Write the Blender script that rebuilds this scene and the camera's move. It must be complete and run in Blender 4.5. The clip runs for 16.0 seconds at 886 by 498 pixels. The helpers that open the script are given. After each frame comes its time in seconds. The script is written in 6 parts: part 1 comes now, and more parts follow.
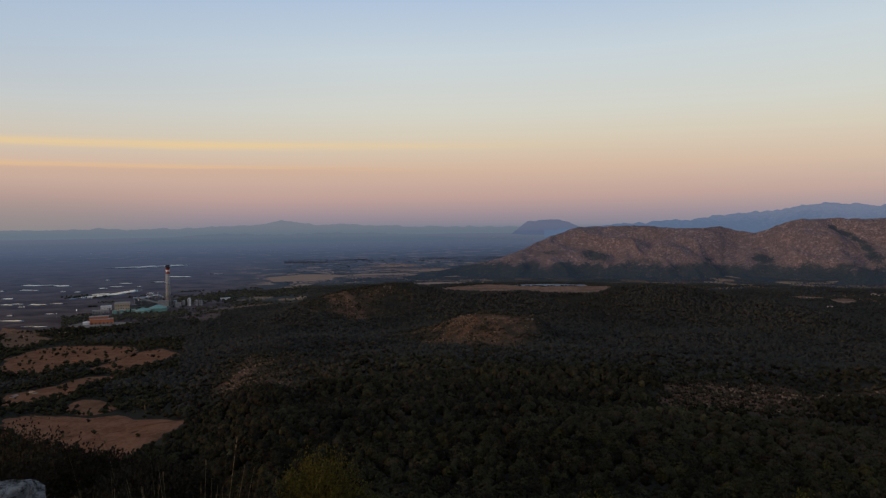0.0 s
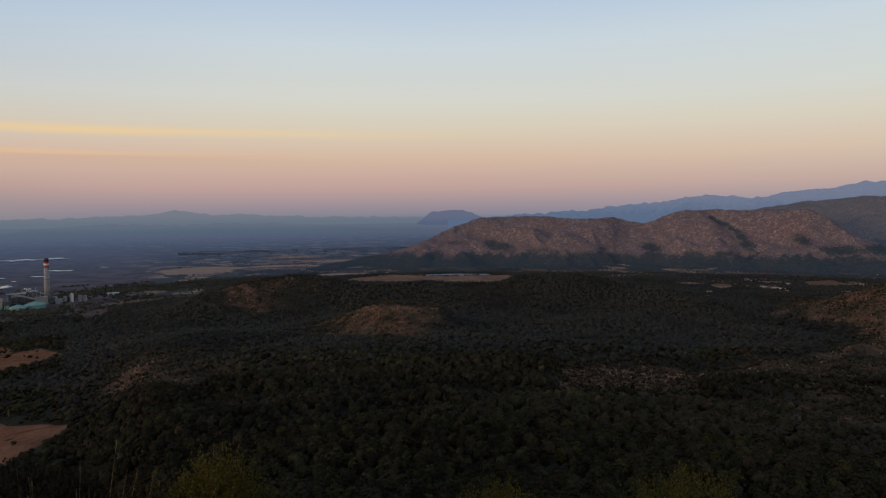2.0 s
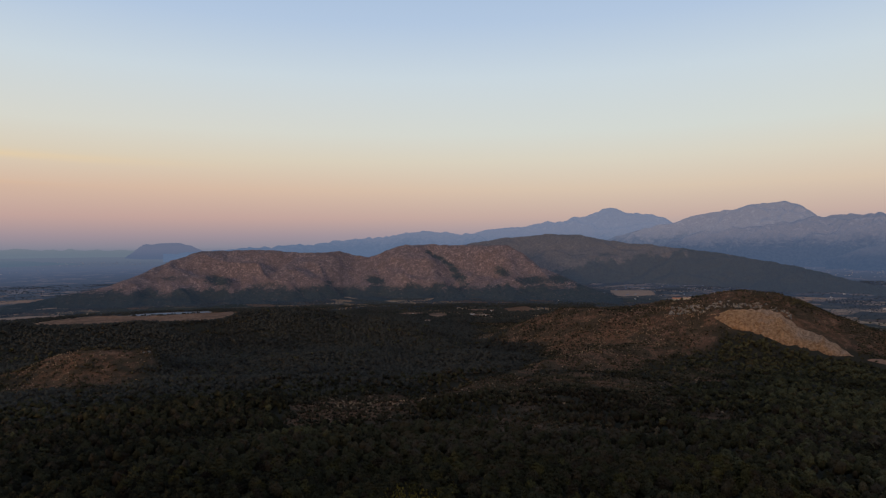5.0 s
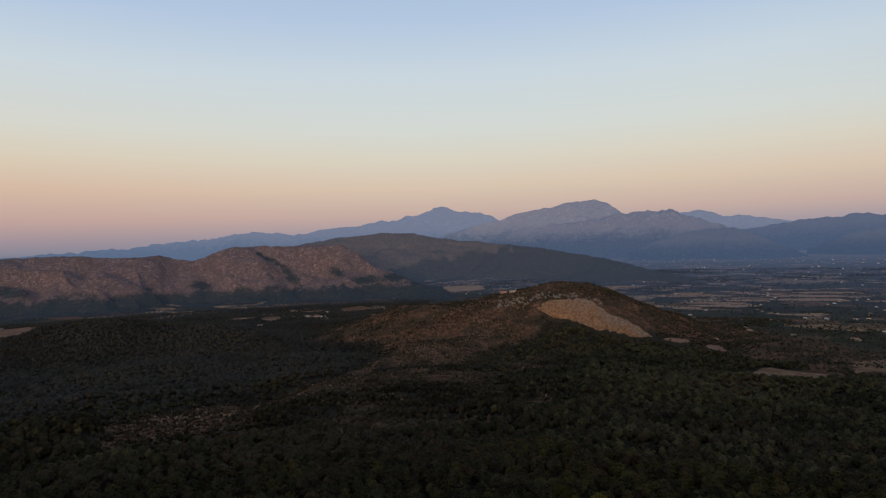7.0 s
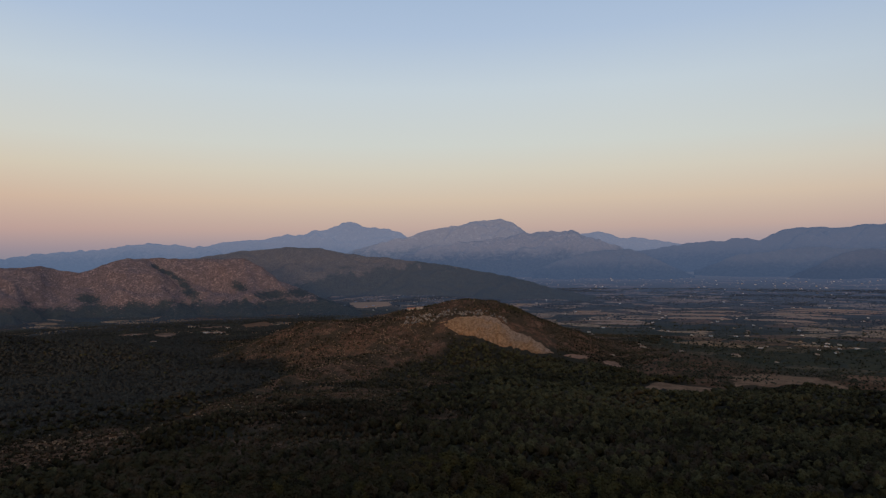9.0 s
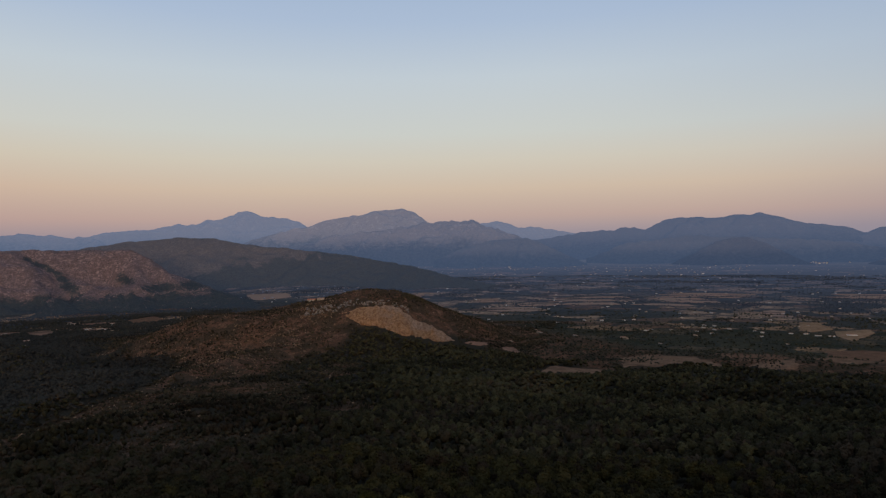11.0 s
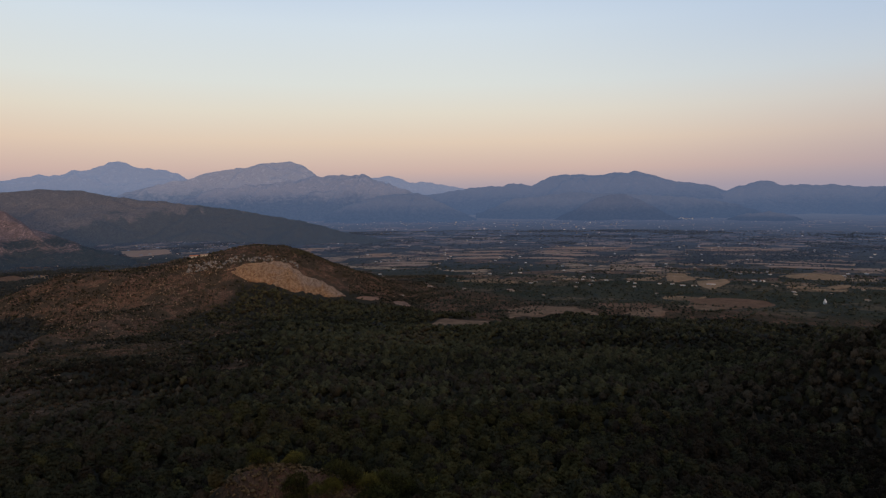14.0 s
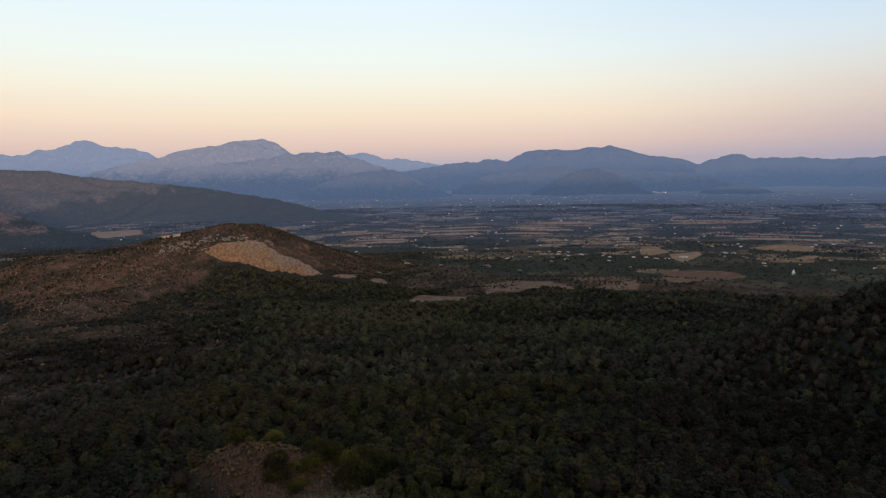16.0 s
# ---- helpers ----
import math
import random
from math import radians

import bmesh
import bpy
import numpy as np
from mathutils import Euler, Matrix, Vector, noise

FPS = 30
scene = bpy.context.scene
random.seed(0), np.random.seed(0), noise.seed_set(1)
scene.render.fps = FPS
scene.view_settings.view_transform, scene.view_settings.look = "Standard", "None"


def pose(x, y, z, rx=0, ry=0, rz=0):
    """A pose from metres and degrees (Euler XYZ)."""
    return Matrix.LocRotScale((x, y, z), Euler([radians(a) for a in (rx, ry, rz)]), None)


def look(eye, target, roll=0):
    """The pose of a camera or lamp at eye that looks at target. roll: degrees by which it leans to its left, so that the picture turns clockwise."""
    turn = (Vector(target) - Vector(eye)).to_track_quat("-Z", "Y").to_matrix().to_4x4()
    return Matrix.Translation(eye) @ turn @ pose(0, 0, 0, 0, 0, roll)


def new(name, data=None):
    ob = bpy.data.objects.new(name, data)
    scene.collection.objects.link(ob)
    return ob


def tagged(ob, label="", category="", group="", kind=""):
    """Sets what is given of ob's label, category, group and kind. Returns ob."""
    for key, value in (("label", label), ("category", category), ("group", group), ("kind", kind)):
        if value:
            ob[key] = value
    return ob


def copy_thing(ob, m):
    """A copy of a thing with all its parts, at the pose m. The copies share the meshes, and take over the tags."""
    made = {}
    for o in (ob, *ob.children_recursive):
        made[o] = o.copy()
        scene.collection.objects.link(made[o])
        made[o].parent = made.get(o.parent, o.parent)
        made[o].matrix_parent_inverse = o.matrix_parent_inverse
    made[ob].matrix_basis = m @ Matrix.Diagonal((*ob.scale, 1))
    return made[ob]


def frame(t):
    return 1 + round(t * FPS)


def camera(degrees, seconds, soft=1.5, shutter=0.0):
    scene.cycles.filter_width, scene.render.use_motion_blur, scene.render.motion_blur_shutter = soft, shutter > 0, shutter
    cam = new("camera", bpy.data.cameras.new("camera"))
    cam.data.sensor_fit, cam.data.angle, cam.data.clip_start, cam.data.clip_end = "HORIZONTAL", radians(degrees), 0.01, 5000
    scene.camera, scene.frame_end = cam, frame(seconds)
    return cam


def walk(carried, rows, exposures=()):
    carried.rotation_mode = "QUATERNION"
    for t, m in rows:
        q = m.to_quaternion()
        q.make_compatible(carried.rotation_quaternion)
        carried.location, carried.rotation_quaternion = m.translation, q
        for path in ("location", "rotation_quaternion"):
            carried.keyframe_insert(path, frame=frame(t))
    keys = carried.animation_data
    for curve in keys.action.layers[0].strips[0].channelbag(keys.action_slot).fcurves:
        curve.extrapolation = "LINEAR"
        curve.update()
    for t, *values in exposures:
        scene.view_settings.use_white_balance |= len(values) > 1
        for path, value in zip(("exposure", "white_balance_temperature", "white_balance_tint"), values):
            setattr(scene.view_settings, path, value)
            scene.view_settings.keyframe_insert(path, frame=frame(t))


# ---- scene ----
# ---- the camera: a hand-held turn on the spot, held at arm's length ----
cam = camera(69.44, 16.0, soft=1.3)
TURNS = [  # seconds, bearing, pitch, lean to the left
    (0.0, -0.00, -1.90, -0.70),
    (0.5, 2.55, -2.43, -0.94),
    (1.0, 4.44, -2.86, -1.09),
    (1.5, 6.57, -2.83, -0.86),
    (2.0, 8.54, -2.86, -0.66),
    (2.5, 11.54, -2.67, 0.26),
    (3.0, 14.33, -2.62, 0.33),
    (3.5, 18.49, -2.21, -0.28),
    (4.0, 23.71, -1.33, -0.13),
    (6.5, 43.96, -0.14, -1.84),
    (7.0, 47.37, -0.36, -1.71),
    (7.5, 48.88, 0.01, -0.73),
    (8.0, 50.78, 0.20, -0.69),
    (8.5, 52.95, 0.72, -0.60),
    (9.0, 55.61, 0.94, -0.64),
    (11.5, 67.06, 0.04, -0.73),
    (12.0, 70.00, 0.33, -0.38),
    (12.5, 72.02, -0.33, -0.46),
    (13.0, 73.53, -1.17, -0.74),
    (13.5, 73.97, -2.95, -0.60),
    (14.0, 74.04, -4.28, -0.64),
    (14.5, 74.01, -5.06, -0.81),
    (15.0, 74.08, -5.81, -1.14),
    (15.5, 74.89, -6.49, -1.11),
    (16.0, 76.13, -6.41, -1.24),
]


def held(bearing, pitch, roll):
    b, p = radians(bearing), radians(pitch)
    ahead = Vector((math.sin(b) * math.cos(p), math.cos(b) * math.cos(p), math.sin(p)))
    eye = Vector((0.3 * math.sin(b), 0.3 * math.cos(b), 240.0))
    return look(eye, eye + ahead, roll)


walk(cam, [(t, held(b, p, r)) for t, b, p, r in TURNS],
     exposures=[(0.0, -0.05, 6450, 10), (3.5, 0.0, 6400, 10), (7.0, 0.0, 6400, 10), (9.0, -0.1, 6450, 10.5), (12.5, -0.17, 6480, 12), (13.0, -0.14, 6480, 12), (13.5, 0.0, 6450, 12), (14.5, 0.2, 6420, 12), (15.2, 0.35, 6380, 10), (16.0, 0.46, 6340, 8)])


# ---- sky and sun: just before sunrise, the glow opposite the sun ----


def lin(r, g, b):
    """A linear colour from 8-bit values."""
    return tuple(((c / 255 + 0.055) / 1.055) ** 2.4 if c > 10 else c / 3294 for c in (r, g, b)) + (1.0,)


class Nodes:
    """A short hand for building node trees."""

    def __init__(self, tree):
        self.tree = tree
        tree.nodes.clear()

    def add(self, kind, **sets):
        n = self.tree.nodes.new(kind)
        for k, v in sets.items():
            if k == "inputs":
                for name, value in v.items():
                    self.put(n, name, value)
            else:
                setattr(n, k, v)
        return n

    def put(self, n, name, value):
        socket = n.inputs[name]
        if isinstance(value, bpy.types.NodeSocket):
            self.tree.links.new(value, socket)
        else:
            socket.default_value = value

    def math(self, op, a, b=0.0, c=0.0, clamp=False):
        n = self.add("ShaderNodeMath", operation=op, use_clamp=clamp)
        for i, v in enumerate((a, b, c)):
            self.put(n, i, v)
        return n.outputs[0]

    def mix(self, fac, a, b, blend="MIX"):
        n = self.add("ShaderNodeMix", data_type="RGBA", blend_type=blend)
        for i, v in ((0, fac), (6, a), (7, b)):
            self.put(n, i, v)
        return n.outputs[2]

    def ramp(self, fac, stops, interpolation="LINEAR"):
        n = self.add("ShaderNodeValToRGB")
        n.color_ramp.interpolation = interpolation
        while len(n.color_ramp.elements) < len(stops):
            n.color_ramp.elements.new(0.5)
        for e, (p, c) in zip(n.color_ramp.elements, stops):
            e.position, e.color = p, c if len(c) == 4 else (*c, 1)
        self.put(n, 0, fac)
        return n.outputs[0]

    def span(self, v, a, b, lo=0.0, hi=1.0, smooth=True):
        n = self.add("ShaderNodeMapRange", interpolation_type="SMOOTHSTEP" if smooth else "LINEAR")
        for i, x in enumerate((v, a, b, lo, hi)):
            self.put(n, i, x)
        return n.outputs[0]

    def noise(self, vec, scale, detail=4.0, rough=0.55, distort=0.0):
        n = self.add("ShaderNodeTexNoise", inputs={"Scale": scale, "Detail": detail, "Roughness": rough, "Distortion": distort})
        if vec is not None:
            self.put(n, "Vector", vec)
        return n.outputs[0]


world = bpy.data.worlds.new("dawn_sky")
scene.world = world
world.use_nodes = True
w = Nodes(world.node_tree)
sky_dir = w.add("ShaderNodeTexCoord").outputs["Generated"]
sep = w.add("ShaderNodeSeparateXYZ", inputs={0: sky_dir})
sx, sy, sz = sep.outputs
height = w.math("MULTIPLY", w.math("ARCSINE", sz), 180 / math.pi)           # degrees over the horizon
bearing = w.math("MULTIPLY", w.math("ARCTAN2", sx, sy), 180 / math.pi)      # degrees clockwise from +y
sky = w.ramp(w.span(height, 0.0, 60.0, smooth=False), [(d / 60, lin(*c)) for d, c in (
    (0.0, (126, 129, 144)), (1.2, (160, 144, 151)), (2.7, (193, 162, 154)), (5.2, (214, 185, 163)), (7.7, (218, 205, 183)),
    (10.1, (215, 214, 203)), (14.9, (203, 214, 220)), (19.4, (180, 199, 222)), (27.0, (156, 181, 213)), (42.0, (140, 168, 205)), (60.0, (122, 150, 190)))])
mild = w.ramp(w.span(height, 0.0, 60.0, smooth=False), [(d / 60, lin(*c)) for d, c in (
    (0.0, (148, 146, 160)), (1.2, (164, 152, 159)), (2.7, (196, 171, 161)), (5.2, (216, 196, 174)), (7.7, (217, 210, 193)),
    (10.1, (212, 216, 209)), (14.9, (202, 214, 221)), (19.4, (180, 199, 222)), (27.0, (156, 181, 213)), (42.0, (140, 168, 205)), (60.0, (122, 150, 190)))])
sky = w.mix(w.span(bearing, 5.0, 55.0), sky, mild)
west = w.math("MULTIPLY", w.span(bearing, -16.0, -36.0), w.span(height, 5.0, 0.5))
sky = w.mix(w.math("MULTIPLY", west, 0.55), sky, lin(152, 143, 134))
below = w.span(height, -0.6, 0.3)
sky = w.mix(below, lin(96, 104, 124), sky)
# cooler and deeper blue to either side of the glow
cool = w.math("MULTIPLY", w.math("ADD", w.span(bearing, 70.0, 125.0), w.math("MULTIPLY", w.span(bearing, 0.0, -45.0), 0.7)), w.span(height, 3.0, 16.0))
sky = w.mix(w.math("MULTIPLY", cool, 0.72), sky, lin(150, 174, 206))
dusk = w.math("MULTIPLY", w.span(bearing, 84.0, 122.0), w.span(height, 13.0, 1.5))
sky = w.mix(w.math("MULTIPLY", dusk, 0.55), sky, lin(136, 133, 152))
# two thin lit streaks of cloud, and a mauve bank under them
wisp = w.noise(w.add("ShaderNodeCombineXYZ", inputs={0: w.math("MULTIPLY", bearing, 0.05), 1: w.math("MULTIPLY", height, 0.9), 2: 0.0}).outputs[0], 1.6, 5.0, 0.6)
wave = w.math("MULTIPLY", w.math("SUBTRACT", wisp, 0.5), 0.55)
level = w.math("ADD", height, wave)


def streak(base, tilt, thick, left, right):
    """A band of cloud whose height falls by tilt a degree, and which fades between two bearings."""
    mid = w.math("SUBTRACT", base, w.math("MULTIPLY", w.math("ADD", bearing, 30.0), tilt))
    mid = w.math("SUBTRACT", mid, w.math("MULTIPLY", w.math("POWER", w.math("MAXIMUM", w.math("ADD", bearing, 22.0), 0.0), 2.0), 0.0006))
    off = w.math("DIVIDE", w.math("SUBTRACT", level, mid), thick)
    body = w.math("EXPONENT", w.math("MULTIPLY", w.math("MULTIPLY", off, off), -1.0))
    body = w.math("MULTIPLY", body, w.span(bearing, right, left))
    return w.math("MULTIPLY", body, w.span(wisp, 0.22, 0.6, 0.55, 1.0)), off


s1, _ = streak(6.95, -0.02, 0.32, -25.0, 20.0)
s2, off2 = streak(5.25, -0.008, 0.19, -30.0, 8.0)
bank = w.math("MULTIPLY", w.span(off2, -9.0, 0.0), w.span(off2, 1.0, 0.0))
bank = w.math("MULTIPLY", w.math("MULTIPLY", bank, w.span(bearing, 10.0, -20.0)), 0.4)
sky = w.mix(bank, sky, lin(204, 168, 148))
sky = w.mix(w.math("MULTIPLY", s1, 0.75), sky, lin(240, 207, 152))
sky = w.mix(w.math("MULTIPLY", s2, 0.6), sky, lin(236, 196, 148))
# the bright dawn behind the lookout, where the sun is about to rise
away = w.math("ADD", w.math("MULTIPLY", sx, math.sin(radians(228))), w.math("MULTIPLY", sy, math.cos(radians(228))))
dawn = w.math("MULTIPLY", w.span(away, 0.15, 0.95), w.span(height, 40.0, 4.0))
sky = w.mix(dawn, sky, (1.7, 1.14, 0.66, 1.0))
w.add("ShaderNodeOutputWorld", inputs={0: w.add("ShaderNodeBackground", inputs={0: sky, 1: 1.0}).outputs[0]})

# the first low light comes from behind the lookout, wide and warm
sun_data = bpy.data.lights.new("sun", "SUN")
sun_data.energy, sun_data.angle, sun_data.color = 1.05, radians(9), (1.0, 0.78, 0.62)
sun = new("sun", sun_data)
sun.matrix_world = look((math.sin(radians(244)) * 300, math.cos(radians(244)) * 300, 314), (0, 0, 290))


# ---- materials ----


def material(name, build):
    m = bpy.data.materials.new(name)
    m.use_nodes = True
    n = Nodes(m.node_tree)
    shader = build(n)
    n.add("ShaderNodeOutputMaterial", inputs={0: shader})
    return m


def surface(n, colour, rough=0.9, bump=None, strength=0.4, distance=0.5, metal=0.0, spec=0.2):
    p = n.add("ShaderNodeBsdfPrincipled", inputs={"Base Color": colour, "Roughness": rough, "Metallic": metal, "Specular IOR Level": spec})
    if bump is not None:
        b = n.add("ShaderNodeBump", inputs={"Strength": strength, "Distance": distance, "Height": bump})
        n.put(p, "Normal", b.outputs[0])
    return p.outputs[0]


def attribute(n, name, out="Fac"):
    return n.add("ShaderNodeAttribute", attribute_name=name).outputs[out]


def land_colour(n):
    """Scrub, forest floor, marsh and farmed plain, by the cover painted on the ground's vertices."""
    plan = attribute(n, "plan", "Vector")                       # true metres
    wood, plain, marsh = (attribute(n, k) for k in ("wood", "plain", "marsh"))
    big, mid = n.noise(plan, 0.006, 3), n.noise(plan, 0.045, 5, 0.65)
    fine = n.noise(plan, 0.35, 4, 0.7)
    scrub = n.ramp(mid, [(0.36, (0.066, 0.035, 0.022)), (0.5, (0.132, 0.066, 0.040)), (0.64, (0.195, 0.102, 0.062))])
    scrub = n.mix(n.math("MULTIPLY", n.span(fine, 0.60, 0.72), n.span(mid, 0.45, 0.6)), scrub, (0.27, 0.195, 0.135, 1))
    scrub = n.mix(n.math("MULTIPLY", n.span(big, 0.4, 0.62), 0.5), scrub, (0.15, 0.074, 0.040, 1))
    veg = n.noise(plan, 0.016, 7, 0.74)
    scrub = n.mix(n.math("MULTIPLY", n.span(veg, 0.47, 0.56), 0.8), scrub, (0.050, 0.038, 0.024, 1))
    brush = n.noise(plan, 0.075, 5, 0.7)
    scrub = n.mix(n.math("MULTIPLY", n.span(brush, 0.50, 0.57), 0.62), scrub, (0.046, 0.035, 0.021, 1))
    scrub = n.mix(n.math("MULTIPLY", n.span(fine, 0.47, 0.38), 0.6), scrub, (0.040, 0.029, 0.017, 1))
    grit = n.noise(plan, 2.2, 4, 0.75)
    scrub = n.mix(n.span(grit, 0.5, 0.36), scrub, (0.022, 0.015, 0.009, 1))
    scrub = n.mix(n.math("MULTIPLY", n.span(grit, 0.56, 0.68), 0.5), scrub, (0.22, 0.145, 0.085, 1))
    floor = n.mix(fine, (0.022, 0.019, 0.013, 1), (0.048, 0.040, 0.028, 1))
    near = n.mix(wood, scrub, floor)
    # farmland: cells of stubble, fallow, groves
    warp = n.add("ShaderNodeMapping", inputs={"Rotation": (0, 0, 0.2), "Scale": (1 / 95, 1 / 150, 0)})
    n.put(warp, 0, plan)
    off = n.add("ShaderNodeVectorMath", operation="ADD")
    n.put(off, 0, warp.outputs[0])
    n.put(off, 1, n.add("ShaderNodeTexNoise", inputs={"Scale": 0.004, "Detail": 2.0, "Vector": plan}).outputs[1])
    cell, second = (n.add("ShaderNodeTexVoronoi", feature=k, distance="CHEBYCHEV", inputs={"Scale": 1.0, "Randomness": 0.85, "Vector": off.outputs[0]}) for k in ("F1", "F2"))
    hedge = n.span(n.math("SUBTRACT", second.outputs["Distance"], cell.outputs["Distance"]), 0.10, 0.05)
    pick = n.add("ShaderNodeSeparateColor", inputs={0: cell.outputs["Color"]}).outputs[0]
    away = n.add("ShaderNodeVectorMath", operation="LENGTH", inputs={0: plan}).outputs["Value"]
    tilled = n.math("MULTIPLY", n.span(away, 1500, 2500, 0.72, 1.0), n.span(away, 3600, 5600, 1.0, 0.66))     # fewer fields close in and far out
    pick = n.math("MULTIPLY", pick, tilled)
    field = n.ramp(pick, [(0.0, (0.052, 0.046, 0.028)), (0.20, (0.036, 0.036, 0.022)), (0.34, (0.105, 0.074, 0.045)), (0.43, (0.056, 0.050, 0.031)),
                          (0.54, (0.29, 0.165, 0.088)), (0.66, (0.15, 0.080, 0.045)), (0.76, (0.36, 0.215, 0.120))], "CONSTANT")
    field = n.mix(n.math("MULTIPLY", hedge, 0.85), field, (0.040, 0.042, 0.034, 1))
    trees = n.span(n.noise(plan, 0.014, 5, 0.72), 0.47, 0.54)
    field = n.mix(n.math("MULTIPLY", trees, 0.5), field, (0.040, 0.038, 0.027, 1))
    dots = n.span(n.noise(plan, 0.06, 4, 0.7), 0.52, 0.58)
    field = n.mix(n.math("MULTIPLY", dots, 0.55), field, (0.034, 0.034, 0.025, 1))
    speck = n.noise(plan, 0.16, 4, 0.75)
    field = n.mix(n.math("MULTIPLY", n.span(speck, 0.53, 0.60), 0.5), field, (0.032, 0.032, 0.024, 1))
    field = n.mix(n.math("MULTIPLY", n.span(speck, 0.42, 0.33), 0.5), field, (0.24, 0.18, 0.13, 1))
    wet = n.ramp(n.noise(plan, 0.008, 5, 0.65), [(0.34, (0.046, 0.034, 0.033)), (0.48, (0.082, 0.058, 0.051)), (0.62, (0.125, 0.088, 0.073))])
    flat = n.mix(marsh, field, wet)
    return n.mix(plain, near, flat), fine, mid


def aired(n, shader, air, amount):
    """Mixes a share of blue glow into a surface, in place of the haze of its distance."""
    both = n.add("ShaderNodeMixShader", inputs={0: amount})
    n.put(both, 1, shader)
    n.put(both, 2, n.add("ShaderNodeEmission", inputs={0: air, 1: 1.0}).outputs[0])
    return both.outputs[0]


def land(n):
    colour, fine, mid = land_colour(n)
    # deep sets how much blue haze glow is mixed into the ground
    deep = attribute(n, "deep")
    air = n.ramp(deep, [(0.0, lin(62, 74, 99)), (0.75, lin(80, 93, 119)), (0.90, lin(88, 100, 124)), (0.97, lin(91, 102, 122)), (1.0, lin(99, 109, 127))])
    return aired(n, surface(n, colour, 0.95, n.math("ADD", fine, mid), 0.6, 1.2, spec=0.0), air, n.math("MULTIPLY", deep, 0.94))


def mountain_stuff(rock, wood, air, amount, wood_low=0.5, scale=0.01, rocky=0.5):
    """Limestone and scrub on a range; air: the blue glow mixed in as the haze of its distance."""
    def build(n):
        plan, rise = attribute(n, "plan", "Vector"), attribute(n, "rise")
        big, mid, fine = n.noise(plan, scale * 0.35, 4), n.noise(plan, scale * 2, 5, 0.7), n.noise(plan, scale * (11 if scale > 0.01 else 5), 3, 0.7)
        mask = n.math("ADD", n.math("MULTIPLY", mid, 0.55), n.math("MULTIPLY", big, 0.35))
        mask = n.math("ADD", mask, n.math("MULTIPLY", n.math("SUBTRACT", wood_low, rise), 0.9))
        green = n.math("MAXIMUM", n.span(mask, 0.38 if scale > 0.01 else 0.30, 0.60 if scale > 0.01 else 0.66), n.span(n.math("ADD", attribute(n, "bush"), n.math("ADD", n.math("MULTIPLY", n.math("SUBTRACT", mid, 0.5), 2.2), n.math("MULTIPLY", n.math("SUBTRACT", fine, 0.5), 2.0))), 0.45, 0.72))
        stone = n.mix(n.span(fine, 0.4, 0.68), (*[c * (0.6 if scale > 0.01 else 0.82) for c in rock], 1), (*[min(c * (1.4 if scale > 0.01 else 1.15), 1) for c in rock], 1))
        stone = n.mix(n.math("MULTIPLY", n.span(mid, 0.52, 0.66), rocky), stone, (*[min(c * 1.7, 1) for c in rock], 1))
        if scale > 0.01:                       # ribs and blocks of bare pale rock
            rib = n.math("MULTIPLY", n.span(n.noise(plan, scale * 4.2, 5, 0.75), 0.53, 0.60), n.span(n.noise(plan, scale * 0.7, 3), 0.36, 0.58))
            stone = n.mix(n.math("MULTIPLY", rib, rocky * 0.85), stone, (*[min(c * 2.3, 1) for c in rock], 1))
        leaf = n.mix(n.span(fine, 0.3, 0.7), (*[c * 0.5 for c in wood], 1), (*[c * 1.5 for c in wood], 1))
        dots = n.math("MULTIPLY", n.span(n.noise(plan, scale * 5, 3, 0.6), 0.56, 0.63), 0.55)
        colour = n.mix(n.math("MAXIMUM", green, dots), stone, leaf)
        s = surface(n, colour, 0.95, n.math("ADD", mid, fine), 0.8 if scale > 0.01 else 0.35, 1 / scale / (12 if scale > 0.01 else 20), spec=0.0)
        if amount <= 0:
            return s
        # the haze glow is a deeper blue towards the foot
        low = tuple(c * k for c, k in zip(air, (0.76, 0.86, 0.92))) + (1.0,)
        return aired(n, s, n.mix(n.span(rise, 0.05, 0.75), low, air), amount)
    return build


def foliage(dark, light, dry=(0.09, 0.06, 0.035), tufts=1.1, air=0.0, haze=lin(52, 63, 88)):
    def build(n):
        tone, isle = attribute(n, "tone"), n.add("ShaderNodeNewGeometry").outputs["Random Per Island"]
        c = n.mix(n.math("ADD", n.math("MULTIPLY", n.span(tone, 0.1, 0.8), 0.72), n.math("MULTIPLY", isle, 0.28)), (*dark, 1), (*light, 1))
        c = n.mix(n.math("MULTIPLY", n.span(tone, 0.72, 1.0), 0.8), c, (*dry, 1))
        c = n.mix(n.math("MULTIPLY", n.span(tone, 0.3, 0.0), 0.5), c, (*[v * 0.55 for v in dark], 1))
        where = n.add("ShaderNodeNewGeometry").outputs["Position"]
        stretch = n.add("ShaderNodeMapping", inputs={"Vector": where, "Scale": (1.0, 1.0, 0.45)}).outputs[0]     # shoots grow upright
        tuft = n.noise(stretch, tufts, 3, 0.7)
        # hollows between tufts are painted dark, like the shade in gaps
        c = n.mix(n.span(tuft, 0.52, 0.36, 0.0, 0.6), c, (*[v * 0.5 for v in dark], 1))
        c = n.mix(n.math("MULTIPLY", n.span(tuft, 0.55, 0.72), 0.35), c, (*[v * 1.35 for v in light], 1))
        leaf = surface(n, c, 0.9, tuft, 1.0, 1.0 / tufts, spec=0.02)
        # air: share of glow mixed in as haze on far trees
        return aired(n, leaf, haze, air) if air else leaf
    return build


